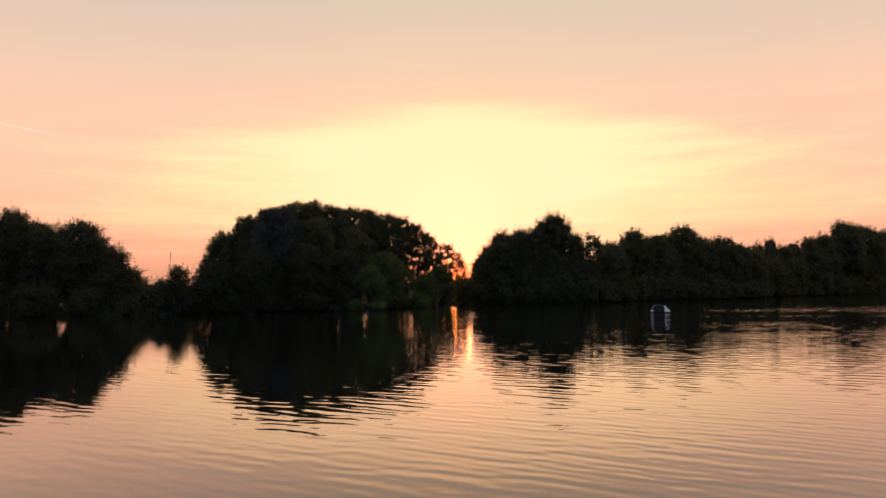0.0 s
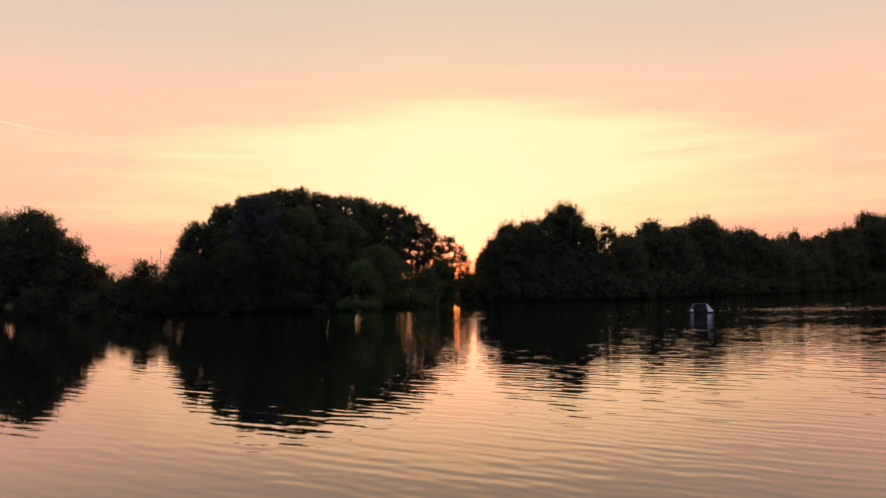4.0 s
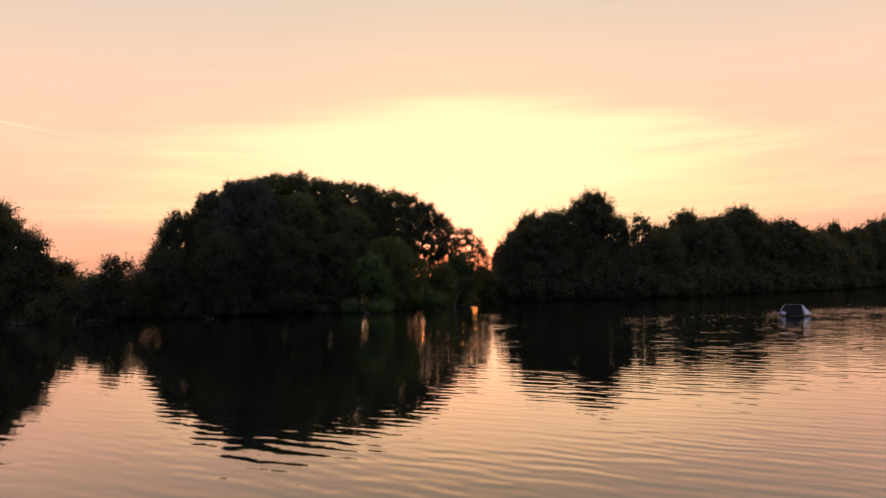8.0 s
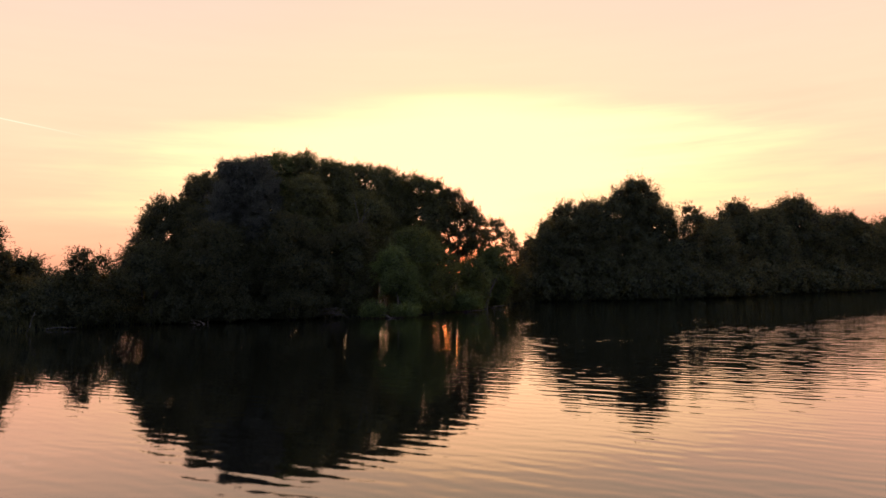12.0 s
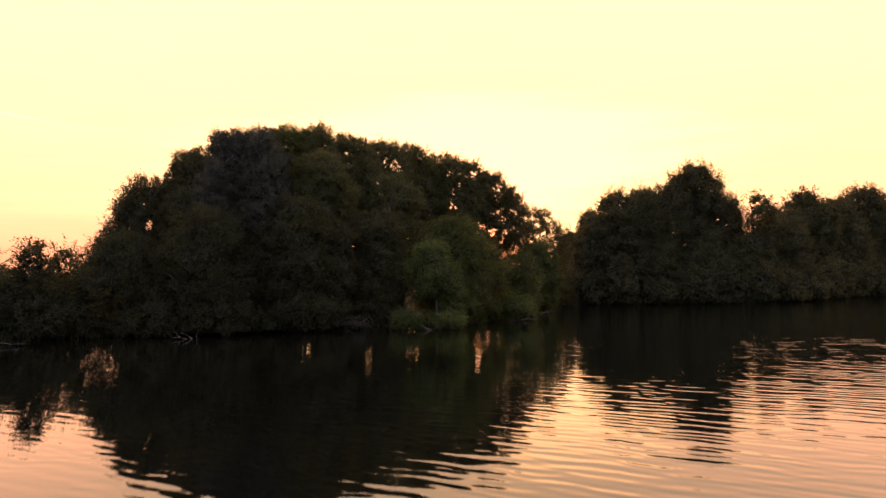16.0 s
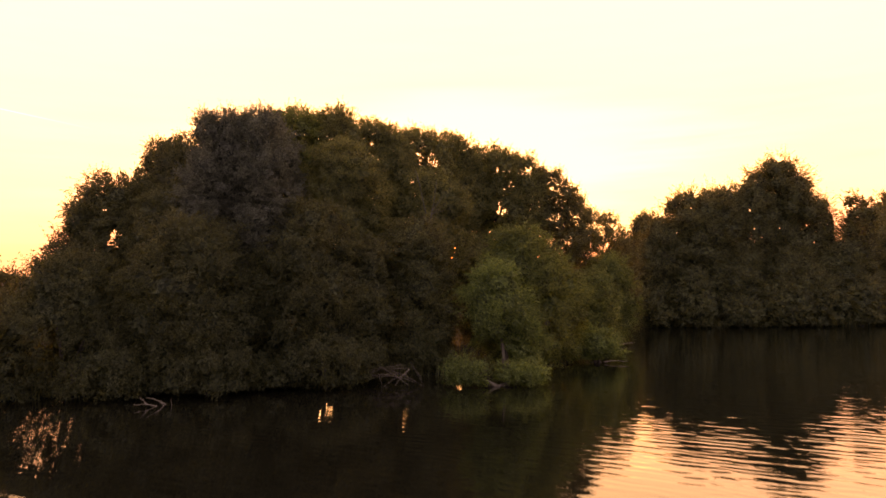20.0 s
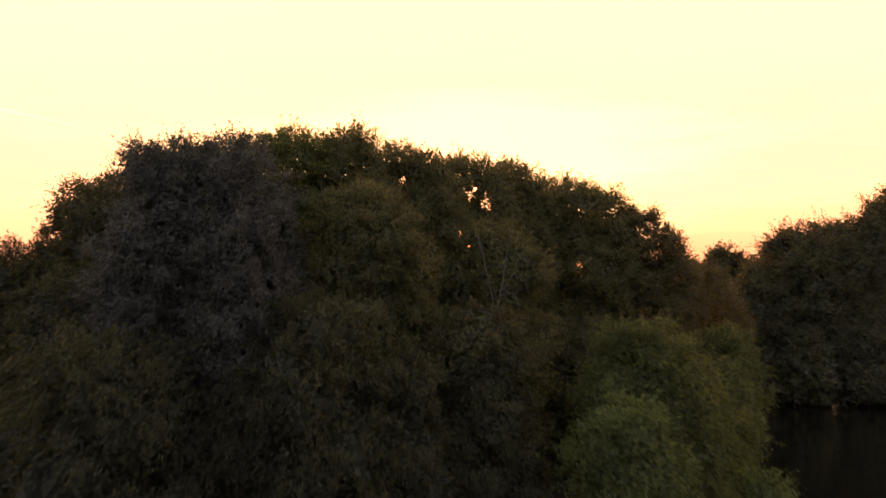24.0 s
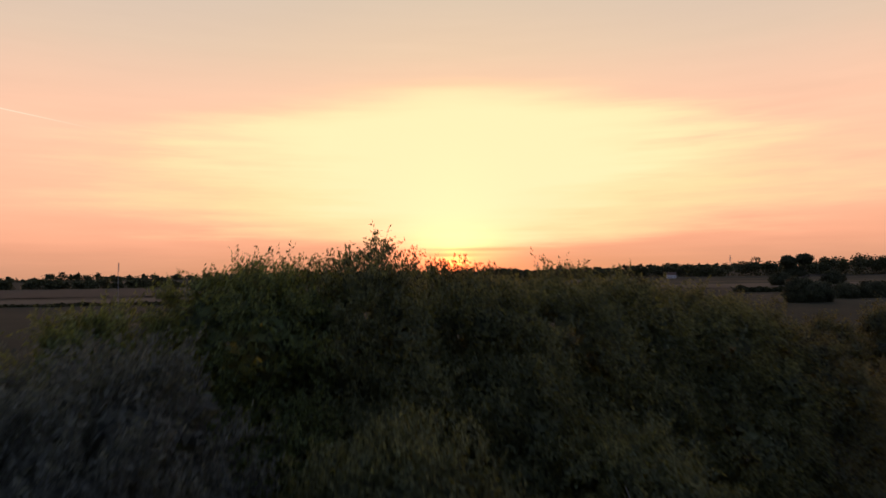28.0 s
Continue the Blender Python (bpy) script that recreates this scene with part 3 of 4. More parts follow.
def tree(name, label, category, seed, domes, leaves_of, stems=4, group="", foot=None, base=0.3, thick=0.14, lobe=1.3, gaps=False, **look_of):
    """A tree or shrub: stems from one foot up into the boughs, and a crown of leaves on shoots."""
    rng = np.random.default_rng(seed)
    cx, cy = foot if foot else (float(np.mean([d[0] for d in domes])), float(np.mean([d[1] for d in domes])))
    root = new(name)
    root.location = (cx, cy, base)
    root.empty_display_size = 0.3
    tagged(root, label, category, group)
    lobes = lobes_of(domes, rng, lobe, (0.45 if look_of["shoot_len"] > 0.55 else 0.9) * look_of["shoot_len"])
    here = np.array([cx, cy, base])
    tall = max(d[2] for d in domes) - base
    # stems
    targets = lobes[np.argsort(-lobes[:, 2] + rng.uniform(0, tall * 0.5, len(lobes)))][: max(stems * 3, 1)]
    for i in range(stems):
        goal = targets[(i * 3) % len(targets)][:3] - np.array([0, 0, 0.3])
        start = here + np.array([*rng.normal(0, 0.05 + thick * 1.2, 2), -0.35])
        pts = bent(start, goal, rng, 8, 0.10)
        rad = thick * rng.uniform(0.7, 1.1) * np.linspace(1.0, 0.18, 8) * (1 + 0.5 * np.exp(-np.linspace(0, 6, 8)))
        v, q = tube(pts - here, rad, 7, rng)
        trunk = part("trunk" if i == 0 else "stem", mesh_from("trunk", v, q, None, BARK, True), root)
        for j in range(3):
            s = pts[rng.integers(3, 7)]
            near = lobes[np.argsort(((lobes[:, :3] - s) ** 2).sum(1))[rng.integers(0, min(6, len(lobes)))]]
            lp = bent(s, near[:3] + rng.normal(0, 0.3, 3), rng, 6, 0.12)
            v, q = tube(lp - here, thick * 0.38 * np.linspace(1, 0.2, 6), 5, rng)
            part("limb", mesh_from("limb", v, q, None, BARK, True), trunk)
    tris, faces, inner = foliage(lobes, rng, **look_of)
    if gaps:
        keep = open_gaps(tris, inner, rng)
        tris, faces = tris[keep], faces[keep]
    part("crown", crown_mesh(tris, faces, here, leaves_of), root)
    return root


# ---- ground and water ----
SHORE = [(-140, 53), (-70, 56.5), (-45, 59.4), (-33, 60.0), (-27, 61.0), (-24, 64.4), (-18, 66.8), (-11, 68.8), (-6, 69.2), (-3, 73), (-0.5, 79.5), (2, 86),
         (5, 89.2), (11, 88.2), (18, 87.6), (25, 91.2), (31, 96.2), (45, 103.2), (60, 117.2), (90, 135), (150, 151)]
SX, SY = np.array([p[0] for p in SHORE], float), np.array([p[1] for p in SHORE], float)


def bank_height(x, y):
    """Height of the ground: the lake bed, the bank, the flat meadow and slow rises far off."""
    shore = np.interp(x, SX, SY)
    inland = y - shore
    near = np.where(inland > 0, 0.45 * (1 - np.exp(-np.maximum(inland, 0) / 1.8)), 0.35 * inland)
    near = np.maximum(near, -2.0)
    rise = np.clip((inland - 25) / 60, 0, 1) * 0.8
    far = np.clip((y - 800) / 1500, 0, 1) * 9 + np.clip((y - 600) / 900, 0, 1) * np.clip(x / 700, 0, 1) * 9
    lumps = 0.12 * np.sin(x * 0.31 + 0.7) * np.cos(y * 0.27) + 0.06 * np.sin(x * 1.1 + y * 0.9)
    behind = np.clip((-y - 55) / 6, 0, 1) * 3.0
    return near + rise + far + lumps * np.clip(inland / 3, 0, 1) + behind


def build_ground():
    xs = np.concatenate([-np.geomspace(4200, 175, 26), np.arange(-170, -60, 5.0), np.arange(-60, 60, 1.0), np.arange(60, 170, 5.0), np.geomspace(175, 4200, 26)])
    ys = np.concatenate([-np.geomspace(3000, 75, 18), np.arange(-70, 50, 6.0), np.arange(50, 140, 1.0), np.arange(140, 320, 6.0), np.geomspace(325, 4300, 44)])
    gx, gy = np.meshgrid(xs, ys, indexing="xy")
    gz = bank_height(gx, gy)
    verts = np.stack([gx, gy, gz], -1).reshape(-1, 3)
    i, j = np.meshgrid(np.arange(len(ys) - 1), np.arange(len(xs) - 1), indexing="ij")
    k = i * len(xs) + j
    quads = np.stack([k, k + 1, k + 1 + len(xs), k + len(xs)], -1).reshape(-1, 4)
    tagged(new("ground", mesh_from("ground", verts, quads, None, GROUND, True)), "rough grass bank with meadow and stubble fields beyond", "ground", kind="structure")


build_ground()
water = new("water", mesh_from("water", [(-220, -62, 0), (220, -62, 0), (220, 160, 0), (-220, 160, 0)], [(0, 1, 2, 3)], None, WATER))
tagged(water, "calm lake water with low ripples reflecting the dusk sky", "water", kind="structure")

# ---- the willow thicket on the point ----
NEAR = dict(clumps=2.0, shoots=24, leaves=11, shoot_len=0.44, leaf=0.088, width=0.021, lift=0.35, gaps=True)
FINE = {**NEAR, "clumps": 2.6, "shoots": 26, "leaves": 11, "leaf": 0.076, "width": 0.018, "shoot_len": 0.38, "fill": 130}
THICKET = "trees of the thicket on the point"
OPEN = {**NEAR, "thin": 0.15}
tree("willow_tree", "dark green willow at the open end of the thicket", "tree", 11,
     [(-22.2, 69.8, 8.4, 2.5, 2.8, 3.8), (-23.2, 68.8, 5.6, 1.6, 2.0, 2.4)], LEAF_DEEP_SHADE, group=THICKET, **NEAR)
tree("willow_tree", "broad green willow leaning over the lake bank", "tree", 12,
     [(-20.2, 71.4, 10.3, 2.8, 2.8, 4.6), (-19.6, 68.6, 7.6, 2.4, 2.0, 3.2)], LEAF_DEEP_SHADE, group=THICKET, **NEAR)
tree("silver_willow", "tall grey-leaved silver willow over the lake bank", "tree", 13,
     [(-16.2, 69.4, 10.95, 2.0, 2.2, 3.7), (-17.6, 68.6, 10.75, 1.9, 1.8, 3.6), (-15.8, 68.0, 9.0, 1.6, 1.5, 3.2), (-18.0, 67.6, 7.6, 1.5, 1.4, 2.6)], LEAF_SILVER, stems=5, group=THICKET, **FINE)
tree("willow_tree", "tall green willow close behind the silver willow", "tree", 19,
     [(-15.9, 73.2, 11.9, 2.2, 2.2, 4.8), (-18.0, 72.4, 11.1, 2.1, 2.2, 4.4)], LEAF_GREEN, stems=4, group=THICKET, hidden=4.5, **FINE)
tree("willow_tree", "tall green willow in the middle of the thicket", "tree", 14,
     [(-14.1, 74.2, 12.0, 2.0, 2.4, 4.8), (-13.4, 70.8, 9.7, 2.4, 2.0, 3.6), (-12.3, 75.4, 11.75, 2.4, 2.0, 3.8)], LEAF_LIT, stems=5, group=THICKET, hidden=3.5, **FINE)
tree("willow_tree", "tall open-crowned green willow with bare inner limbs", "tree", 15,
     [(-10.4, 77.4, 11.7, 3.2, 2.8, 4.2), (-8.4, 78.4, 11.45, 2.0, 2.2, 3.6), (-9.8, 74.0, 9.0, 2.4, 2.0, 3.4)], LEAF_LIT, stems=5, group=THICKET, hidden=3.0, **OPEN)
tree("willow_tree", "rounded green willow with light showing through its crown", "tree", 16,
     [(-6.8, 79.4, 11.2, 3.2, 2.6, 4.2), (-5.0, 79.8, 10.8, 2.0, 2.2, 3.6)], LEAF_LIT, stems=5, group=THICKET, hidden=3.0, **OPEN)
tree("willow_tree", "rounded willow sloping down towards the inlet", "tree", 17,
     [(-3.4, 80.6, 10.2, 2.8, 2.4, 3.8)], LEAF_DARK, group=THICKET, **{**OPEN, "thin": 0.5, "clumps": 1.7})
tree("willow_tree", "small airy willow at the mouth of the inlet", "tree", 18,
     [(0.4, 83.2, 7.8, 2.1, 1.9, 3.8), (1.8, 84.4, 6.8, 1.3, 1.3, 3.0), (-1.6, 81.6, 8.7, 1.8, 1.8, 4.4)], LEAF_DARK, group=THICKET, **{**OPEN, "thin": 0.9, "clumps": 1.7, "fill": 60})
SKIRT = {**NEAR, "clumps": 2.2, "shoots": 24, "shoot_len": 0.46, "lift": 0.15, "droop": 0.6}
SHRUBS = "shrubs along the water's edge"
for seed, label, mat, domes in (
        (21, "drooping dark sallow hanging down to the water", LEAF_DEEP_SHADE, [(-22.0, 66.4, 5.2, 2.8, 2.8, 3.0), (-20.2, 65.4, 2.6, 2.2, 1.6, 1.6), (-23.4, 64.6, 2.2, 1.6, 1.4, 1.4)]),
        # two green sallows, their leaf colour darkened to carry the low shade
        (22, "broad dense green sallow darkened for shade, branches trailing over the water", LEAF_DEEP_SHADE, [(-17.8, 66.3, 6.4, 2.9, 2.7, 3.5), (-17.0, 65.4, 2.6, 2.2, 1.6, 1.6), (-18.4, 65.6, 1.5, 1.8, 1.2, 1.2), (-15.2, 66.2, 1.5, 1.6, 1.2, 1.2)]),
        (23, "dense green sallow darkened for shade, branches trailing over the water", LEAF_DEEP_SHADE, [(-13.8, 67.6, 7.0, 2.1, 2.4, 3.7), (-12.3, 68.2, 5.7, 1.6, 1.7, 3.0), (-15.4, 67.3, 5.5, 1.6, 1.6, 2.9), (-13.4, 66.4, 2.6, 2.2, 1.5, 1.6), (-13.6, 66.8, 1.4, 1.8, 1.0, 1.1)]),
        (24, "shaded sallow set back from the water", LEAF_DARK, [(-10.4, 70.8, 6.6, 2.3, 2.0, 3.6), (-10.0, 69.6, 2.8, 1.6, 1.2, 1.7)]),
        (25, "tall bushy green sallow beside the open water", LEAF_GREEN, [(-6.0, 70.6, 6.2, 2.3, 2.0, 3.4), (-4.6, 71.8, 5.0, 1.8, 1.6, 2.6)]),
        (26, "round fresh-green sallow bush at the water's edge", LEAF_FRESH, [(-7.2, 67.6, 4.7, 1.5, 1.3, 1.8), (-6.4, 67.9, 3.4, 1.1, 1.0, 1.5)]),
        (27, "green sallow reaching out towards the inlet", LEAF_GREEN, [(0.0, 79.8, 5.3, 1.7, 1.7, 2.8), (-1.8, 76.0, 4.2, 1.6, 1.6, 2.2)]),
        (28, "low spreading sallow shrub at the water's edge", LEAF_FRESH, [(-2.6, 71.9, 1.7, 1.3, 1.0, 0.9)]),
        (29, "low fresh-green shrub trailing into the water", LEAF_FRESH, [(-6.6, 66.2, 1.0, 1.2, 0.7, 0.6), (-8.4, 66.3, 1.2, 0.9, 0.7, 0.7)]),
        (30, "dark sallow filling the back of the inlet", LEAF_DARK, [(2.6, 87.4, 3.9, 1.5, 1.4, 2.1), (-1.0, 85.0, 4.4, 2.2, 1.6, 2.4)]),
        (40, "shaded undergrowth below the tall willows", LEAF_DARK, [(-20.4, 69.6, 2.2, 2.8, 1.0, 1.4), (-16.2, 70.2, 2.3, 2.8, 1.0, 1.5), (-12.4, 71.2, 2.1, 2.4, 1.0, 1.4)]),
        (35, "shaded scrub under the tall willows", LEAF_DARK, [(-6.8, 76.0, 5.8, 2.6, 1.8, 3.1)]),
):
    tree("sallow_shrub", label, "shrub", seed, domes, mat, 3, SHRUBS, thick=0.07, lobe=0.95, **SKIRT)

# ---- the bank to one side, with scrub and large willows ----
MID = dict(clumps=1.1, shoots=14, leaves=8, shoot_len=0.6, leaf=0.15, width=0.030, lift=0.3, steps=1)
for seed, label, domes in (
        (31, "low dark scrub on the lake bank", [(-26.4, 64.4, 3.3, 2.4, 2.6, 2.1), (-29.6, 65.0, 3.2, 2.4, 2.6, 2.1), (-24.6, 64.4, 2.6, 1.5, 1.8, 1.7)]),
        (32, "dark rounded hawthorn bush above the bank", [(-32.6, 71.0, 4.7, 2.4, 2.2, 2.6), (-35.5, 68.5, 4.4, 2.2, 2.2, 2.6)]),
        (33, "thin upright sallow standing out of the scrub", [(-25.0, 64.0, 4.5, 0.8, 0.8, 1.4)]),
        (34, "thin spindly sallow beside the thicket", [(-26.4, 69.0, 4.6, 1.0, 1.0, 1.6)]),
        (36, "low dark scrub behind the bank", [(-28.0, 70.0, 3.3, 2.8, 2.2, 2.0), (-24.6, 70.5, 3.6, 2.2, 2.2, 2.2)]),
        (37, "overhanging dark sallow at the water's edge", [(-31.8, 61.0, 2.6, 2.0, 1.6, 1.7), (-28.4, 61.6, 1.9, 1.6, 1.4, 1.2)]),
        (38, "overhanging dark sallow at the water's edge", [(-36.0, 60.2, 3.0, 2.4, 1.7, 1.9), (-40.5, 60.0, 3.2, 2.5, 1.8, 2.0)]),
        (39, "overhanging dark sallow at the water's edge", [(-45.0, 59.6, 3.0, 2.5, 1.8, 1.9), (-50.0, 59.2, 3.4, 2.6, 1.9, 2.1)]),
):
    tree("scrub_bush", label, "shrub", seed, domes, LEAF_DEEP_SHADE, 3, "scrub on the bank", thick=0.06, lobe=0.9, gaps=True, **(MID if seed not in (33, 34) else {**MID, "thin": 0.9}))
for seed, label, domes in (
        (41, "large dark willow with a rounded crown on the bank", [(-34.4, 64.8, 9.1, 3.5, 3.2, 4.4), (-31.2, 63.8, 6.7, 2.5, 2.2, 3.5), (-38.0, 65.0, 8.6, 2.4, 2.6, 4.0)]),
        (42, "large dark willow rising over the bank", [(-41.5, 66.5, 10.4, 4.2, 3.6, 5.0)]),
        (43, "large dark willow beside the lake", [(-50.0, 65.0, 10.0, 4.4, 3.6, 4.8)]),
):
    tree("willow_tree", label, "tree", seed, domes, LEAF_DEEP_SHADE, 4, "willows on the bank", lobe=1.5, **MID)

# ---- the far shore ----
FAR = dict(clumps=0.9, shoots=12, leaves=8, shoot_len=0.6, leaf=0.17, width=0.036, lift=0.25, steps=1)
for seed, label, domes, more in (
        (51, "willow with a sloping crown beside the inlet", [(8.2, 90.0, 9.7, 3.0, 2.4, 4.4), (6.0, 90.2, 7.9, 1.8, 2.0, 3.8), (4.9, 89.4, 6.2, 1.2, 1.3, 3.0)], {}),
        (52, "tall rounded willow standing above the shore trees", [(14.9, 91.2, 12.1, 3.2, 2.6, 4.8), (10.6, 91.0, 10.1, 2.6, 2.6, 4.0), (12.7, 90.8, 10.5, 2.2, 2.2, 4.4), (17.6, 91.6, 9.6, 1.9, 2.0, 3.6)], {}),
        (53, "thin airy tree with sky showing through", [(19.8, 89.8, 9.2, 1.5, 1.5, 2.4)], {"thin": 0.85}),
        (54, "rounded dark willow on the far shore", [(27.4, 96.8, 10.3, 3.3, 2.8, 4.6), (31.0, 98.8, 9.7, 2.8, 2.6, 4.4), (23.6, 94.5, 8.4, 2.8, 2.4, 4.0)], {}),
        (55, "tall dark willow on the far shore", [(36.2, 102.2, 11.2, 3.5, 3.0, 5.0), (33.4, 101.4, 9.9, 2.8, 2.6, 4.6)], {}),
        (56, "dark willow on the far shore", [(43.2, 105.4, 9.8, 3.3, 2.8, 4.5), (40.0, 104.2, 9.5, 2.7, 2.4, 4.4)], {}),
        (57, "dark bushy willow at the water's edge", [(22.6, 92.2, 7.7, 3.2, 2.6, 3.9), (18.4, 89.6, 6.2, 2.8, 2.2, 3.3)], {}),
        (58, "dark bushy willow at the water's edge", [(31.0, 97.8, 7.8, 3.1, 2.4, 4.0)], {}),
        (59, "low dark willow at the water's edge", [(11.0, 89.4, 5.8, 2.9, 2.0, 3.0), (14.8, 89.0, 5.4, 2.5, 2.0, 2.9)], {}),
        (79, "dark rounded willow set back behind the inlet", [(8.0, 99.5, 9.0, 2.6, 2.2, 4.4), (5.4, 98.5, 7.0, 1.6, 1.6, 3.4), (13.6, 102.5, 9.4, 3.0, 2.4, 4.5)], {}),
        (60, "dark bushy willow on the far shore", [(48.6, 109.2, 8.3, 3.8, 2.8, 4.2), (46.2, 107.0, 8.8, 2.6, 2.4, 4.3)], {}),
):
    fine = {"clumps": 1.2, "shoots": 16, "leaves": 10, "leaf": 0.115, "width": 0.024, "steps": 2} if seed in (51, 52, 57, 59) else {}
    tree("willow_tree", label, "tree", seed, domes, LEAF_DARK, 4, "trees of the far shore", lobe=1.3, **{**FAR, **fine, **more})
POPLAR = dict(clumps=0.8, shoots=10, leaves=7, shoot_len=0.85, leaf=0.25, width=0.05, lift=0.9, steps=1)
for seed, x, y, top, r in ((61, 53.0, 114, 9.1, 1.8), (62, 55.6, 115.5, 9.9, 1.6), (63, 62.0, 120.5, 9.7, 1.8), (64, 66.4, 124, 10.7, 1.8), (65, 58.6, 117.5, 8.9, 2.4)):
    tree("young_poplar", "slender upright young poplar on the far shore", "tree", seed, [(x, y, top, r, r, 4.2)], LEAF_DARK, 2, "young poplars", lobe=1.0, **POPLAR)
for seed, x, y, top, r in ((71, 70.8, 127, 11.5, 3.2), (72, 77.0, 130.5, 14.1, 4.2), (73, 84.0, 136, 13.6, 4.4), (74, 91.5, 140, 13.0, 4.4), (75, 60.0, 120.5, 7.6, 4.4), (76, 67.0, 125.5, 8.6, 4.4), (77, 99.0, 145, 12.4, 4.6), (78, 53.5, 114.5, 7.2, 4.2)):
    tree("willow_tree", "large dark tree at the end of the far shore", "tree", seed, [(x, y, top, r, r, top * 0.46)], LEAF_DARK, 3, "trees of the far shore", lobe=1.6, **POPLAR)
EDGE = dict(clumps=1.0, shoots=9, leaves=7, shoot_len=0.6, leaf=0.24, width=0.045, lift=0.3, droop=0.4, steps=1)
edge_rng = random.Random(5)
x, count = 5.0, 0
while x < 96:
    y = float(np.interp(x, SX, SY)) - 0.3
    top, r = edge_rng.uniform(2.4, 3.9), edge_rng.uniform(1.7, 2.3)
    tree("sallow_shrub", "dark sallow shrub overhanging the far water's edge", "shrub", 300 + count, [(x, y + 0.4, top, r, r * 0.8, top * 0.58)], LEAF_DARK, 2, "shrubs of the far shore", thick=0.06, lobe=1.0, **EDGE)
    x, count = x + edge_rng.uniform(2.2, 3.0) * (1 if x < 50 else 1.4), count + 1


def bank_grass():
    """Rank grass and sedge along the edge of the bank, one mesh."""
    rng = np.random.default_rng(77)
    x = rng.uniform(-62, 40, 26000)
    y = np.interp(x, SX, SY) + rng.uniform(-0.25, 2.2, len(x))
    z = bank_height(x, y)
    foot = np.stack([x, y, z - 0.03], 1)
    tall = rng.uniform(0.25, 0.85, (len(x), 1))
    tip = foot + np.concatenate([rng.normal(0, 0.16, (len(x), 2)) - np.array([0, 0.12]), np.ones((len(x), 1))], 1) * tall
    wide = unit(np.concatenate([rng.normal(0, 1, (len(x), 2)), np.zeros((len(x), 1))], 1)) * 0.022
    verts = np.stack([foot - wide, foot + wide, tip], 1).reshape(-1, 3)
    tagged(new("bank_grass", mesh_from("bank_grass", verts, None, np.arange(len(verts)).reshape(-1, 3), LEAF_DARK)), "rank dark grass and sedge along the bank", "grass", kind="stuff")


bank_grass()

# ---- dead wood along the water ----
OLD_BARK = rough_material("grey_old_bark", (0.08, 0.07, 0.06), (0.20, 0.18, 0.15), 5.0, 0.9, 0.5, (1, 1, 0.3))


def dead_wood(name, label, category, seed, foot, sticks, mat=DEAD_WOOD, first="trunk", rest="branch"):
    """Bare sticks from one foot; each is (start, end, thickness) about the foot."""
    rng = np.random.default_rng(seed)
    root = new(name)
    root.location = foot
    root.empty_display_size = 0.2
    tagged(root, label, category)
    for i, (a, b, r) in enumerate(sticks):
        pts = bent(a, b, rng, 7, 0.10) - np.array([0, 0, 0.10]) * np.linalg.norm(np.subtract(b, a)) * np.sin(np.linspace(0, np.pi, 7))[:, None]
        v, q = tube(pts, r * np.linspace(1, 0.3, 7), 6, rng)
        part(first if i == 0 else rest, mesh_from(first, v, q, None, mat, True), root)
    return root


dead_wood("fallen_branch", "bleached forked dead branch sticking out of the water", "branch", 81, (-18.0, 63.4, 0.0),
          [((0.30, 0.5, -0.10), (-0.20, -0.1, 0.30), 0.020), ((0.05, 0.1, 0.0), (-0.50, -0.3, 0.12), 0.016), ((-0.15, -0.1, 0.08), (-0.38, -0.2, 0.34), 0.012),
           ((-0.20, -0.1, 0.06), (-0.28, -0.2, 0.32), 0.010), ((0.25, 0.2, -0.05), (0.06, 0.0, 0.22), 0.016), ((0.42, 0.3, -0.05), (0.48, 0.1, 0.26), 0.012)])
tangle = random.Random(9)
dead_wood("root_tangle", "tangle of brown dead twigs hanging at the water's edge", "branch", 82, (-11.2, 66.6, 0.15),
          [((tangle.uniform(-0.9, 0.9), tangle.uniform(-0.1, 0.8), tangle.uniform(0.1, 0.7)), (tangle.uniform(-1.3, 1.4), tangle.uniform(-0.8, 0.1), tangle.uniform(-0.2, 0.35)), tangle.uniform(0.008, 0.02)) for _ in range(18)], BARK, "twig", "twig")
dead_wood("dead_tree", "bare dead willow with pale crooked branches", "tree", 83, (-10.1, 72.5, 0.05),
          [((0, 0, 0), (0.5, -0.9, 6.5), 0.06), ((0.4, -0.8, 5.8), (-0.15, -0.8, 8.3), 0.022), ((0.45, -0.85, 6.2), (0.75, -0.8, 7.9), 0.022), ((0.5, -0.9, 6.4), (1.3, -1.1, 6.6), 0.012),
           ((0.5, -0.9, 6.4), (1.2, -1.2, 6.9), 0.012), ((0.5, -0.9, 6.5), (1.3, -0.9, 7.5), 0.014), ((0.5, -0.9, 6.3), (1.0, -1.3, 6.2), 0.010), ((0.15, -0.8, 7.0), (-0.2, -0.9, 8.2), 0.012),
           ((0.2, -0.5, 3.6), (-0.3, -0.9, 6.4), 0.025)], OLD_BARK)
dead_wood("leaning_stake", "pale weathered stake leaning out of the shallows", "stake", 84, (-25.0, 58.6, 0.0), [((0, 0, -0.4), (0.62, 0.1, 1.2), 0.022)], OLD_BARK, "post")
dead_wood("fallen_branch", "thin dead branches lying at the water's edge", "branch", 85, (-28.0, 58.8, 0.05),
          [((-1.0, 0.4, 0.0), (0.9, -0.3, 0.30), 0.022), ((-0.6, 0.2, 0.1), (0.6, -0.5, 0.05), 0.016), ((0.2, 0.3, 0.0), (0.35, 0.1, 0.5), 0.014)], OLD_BARK)
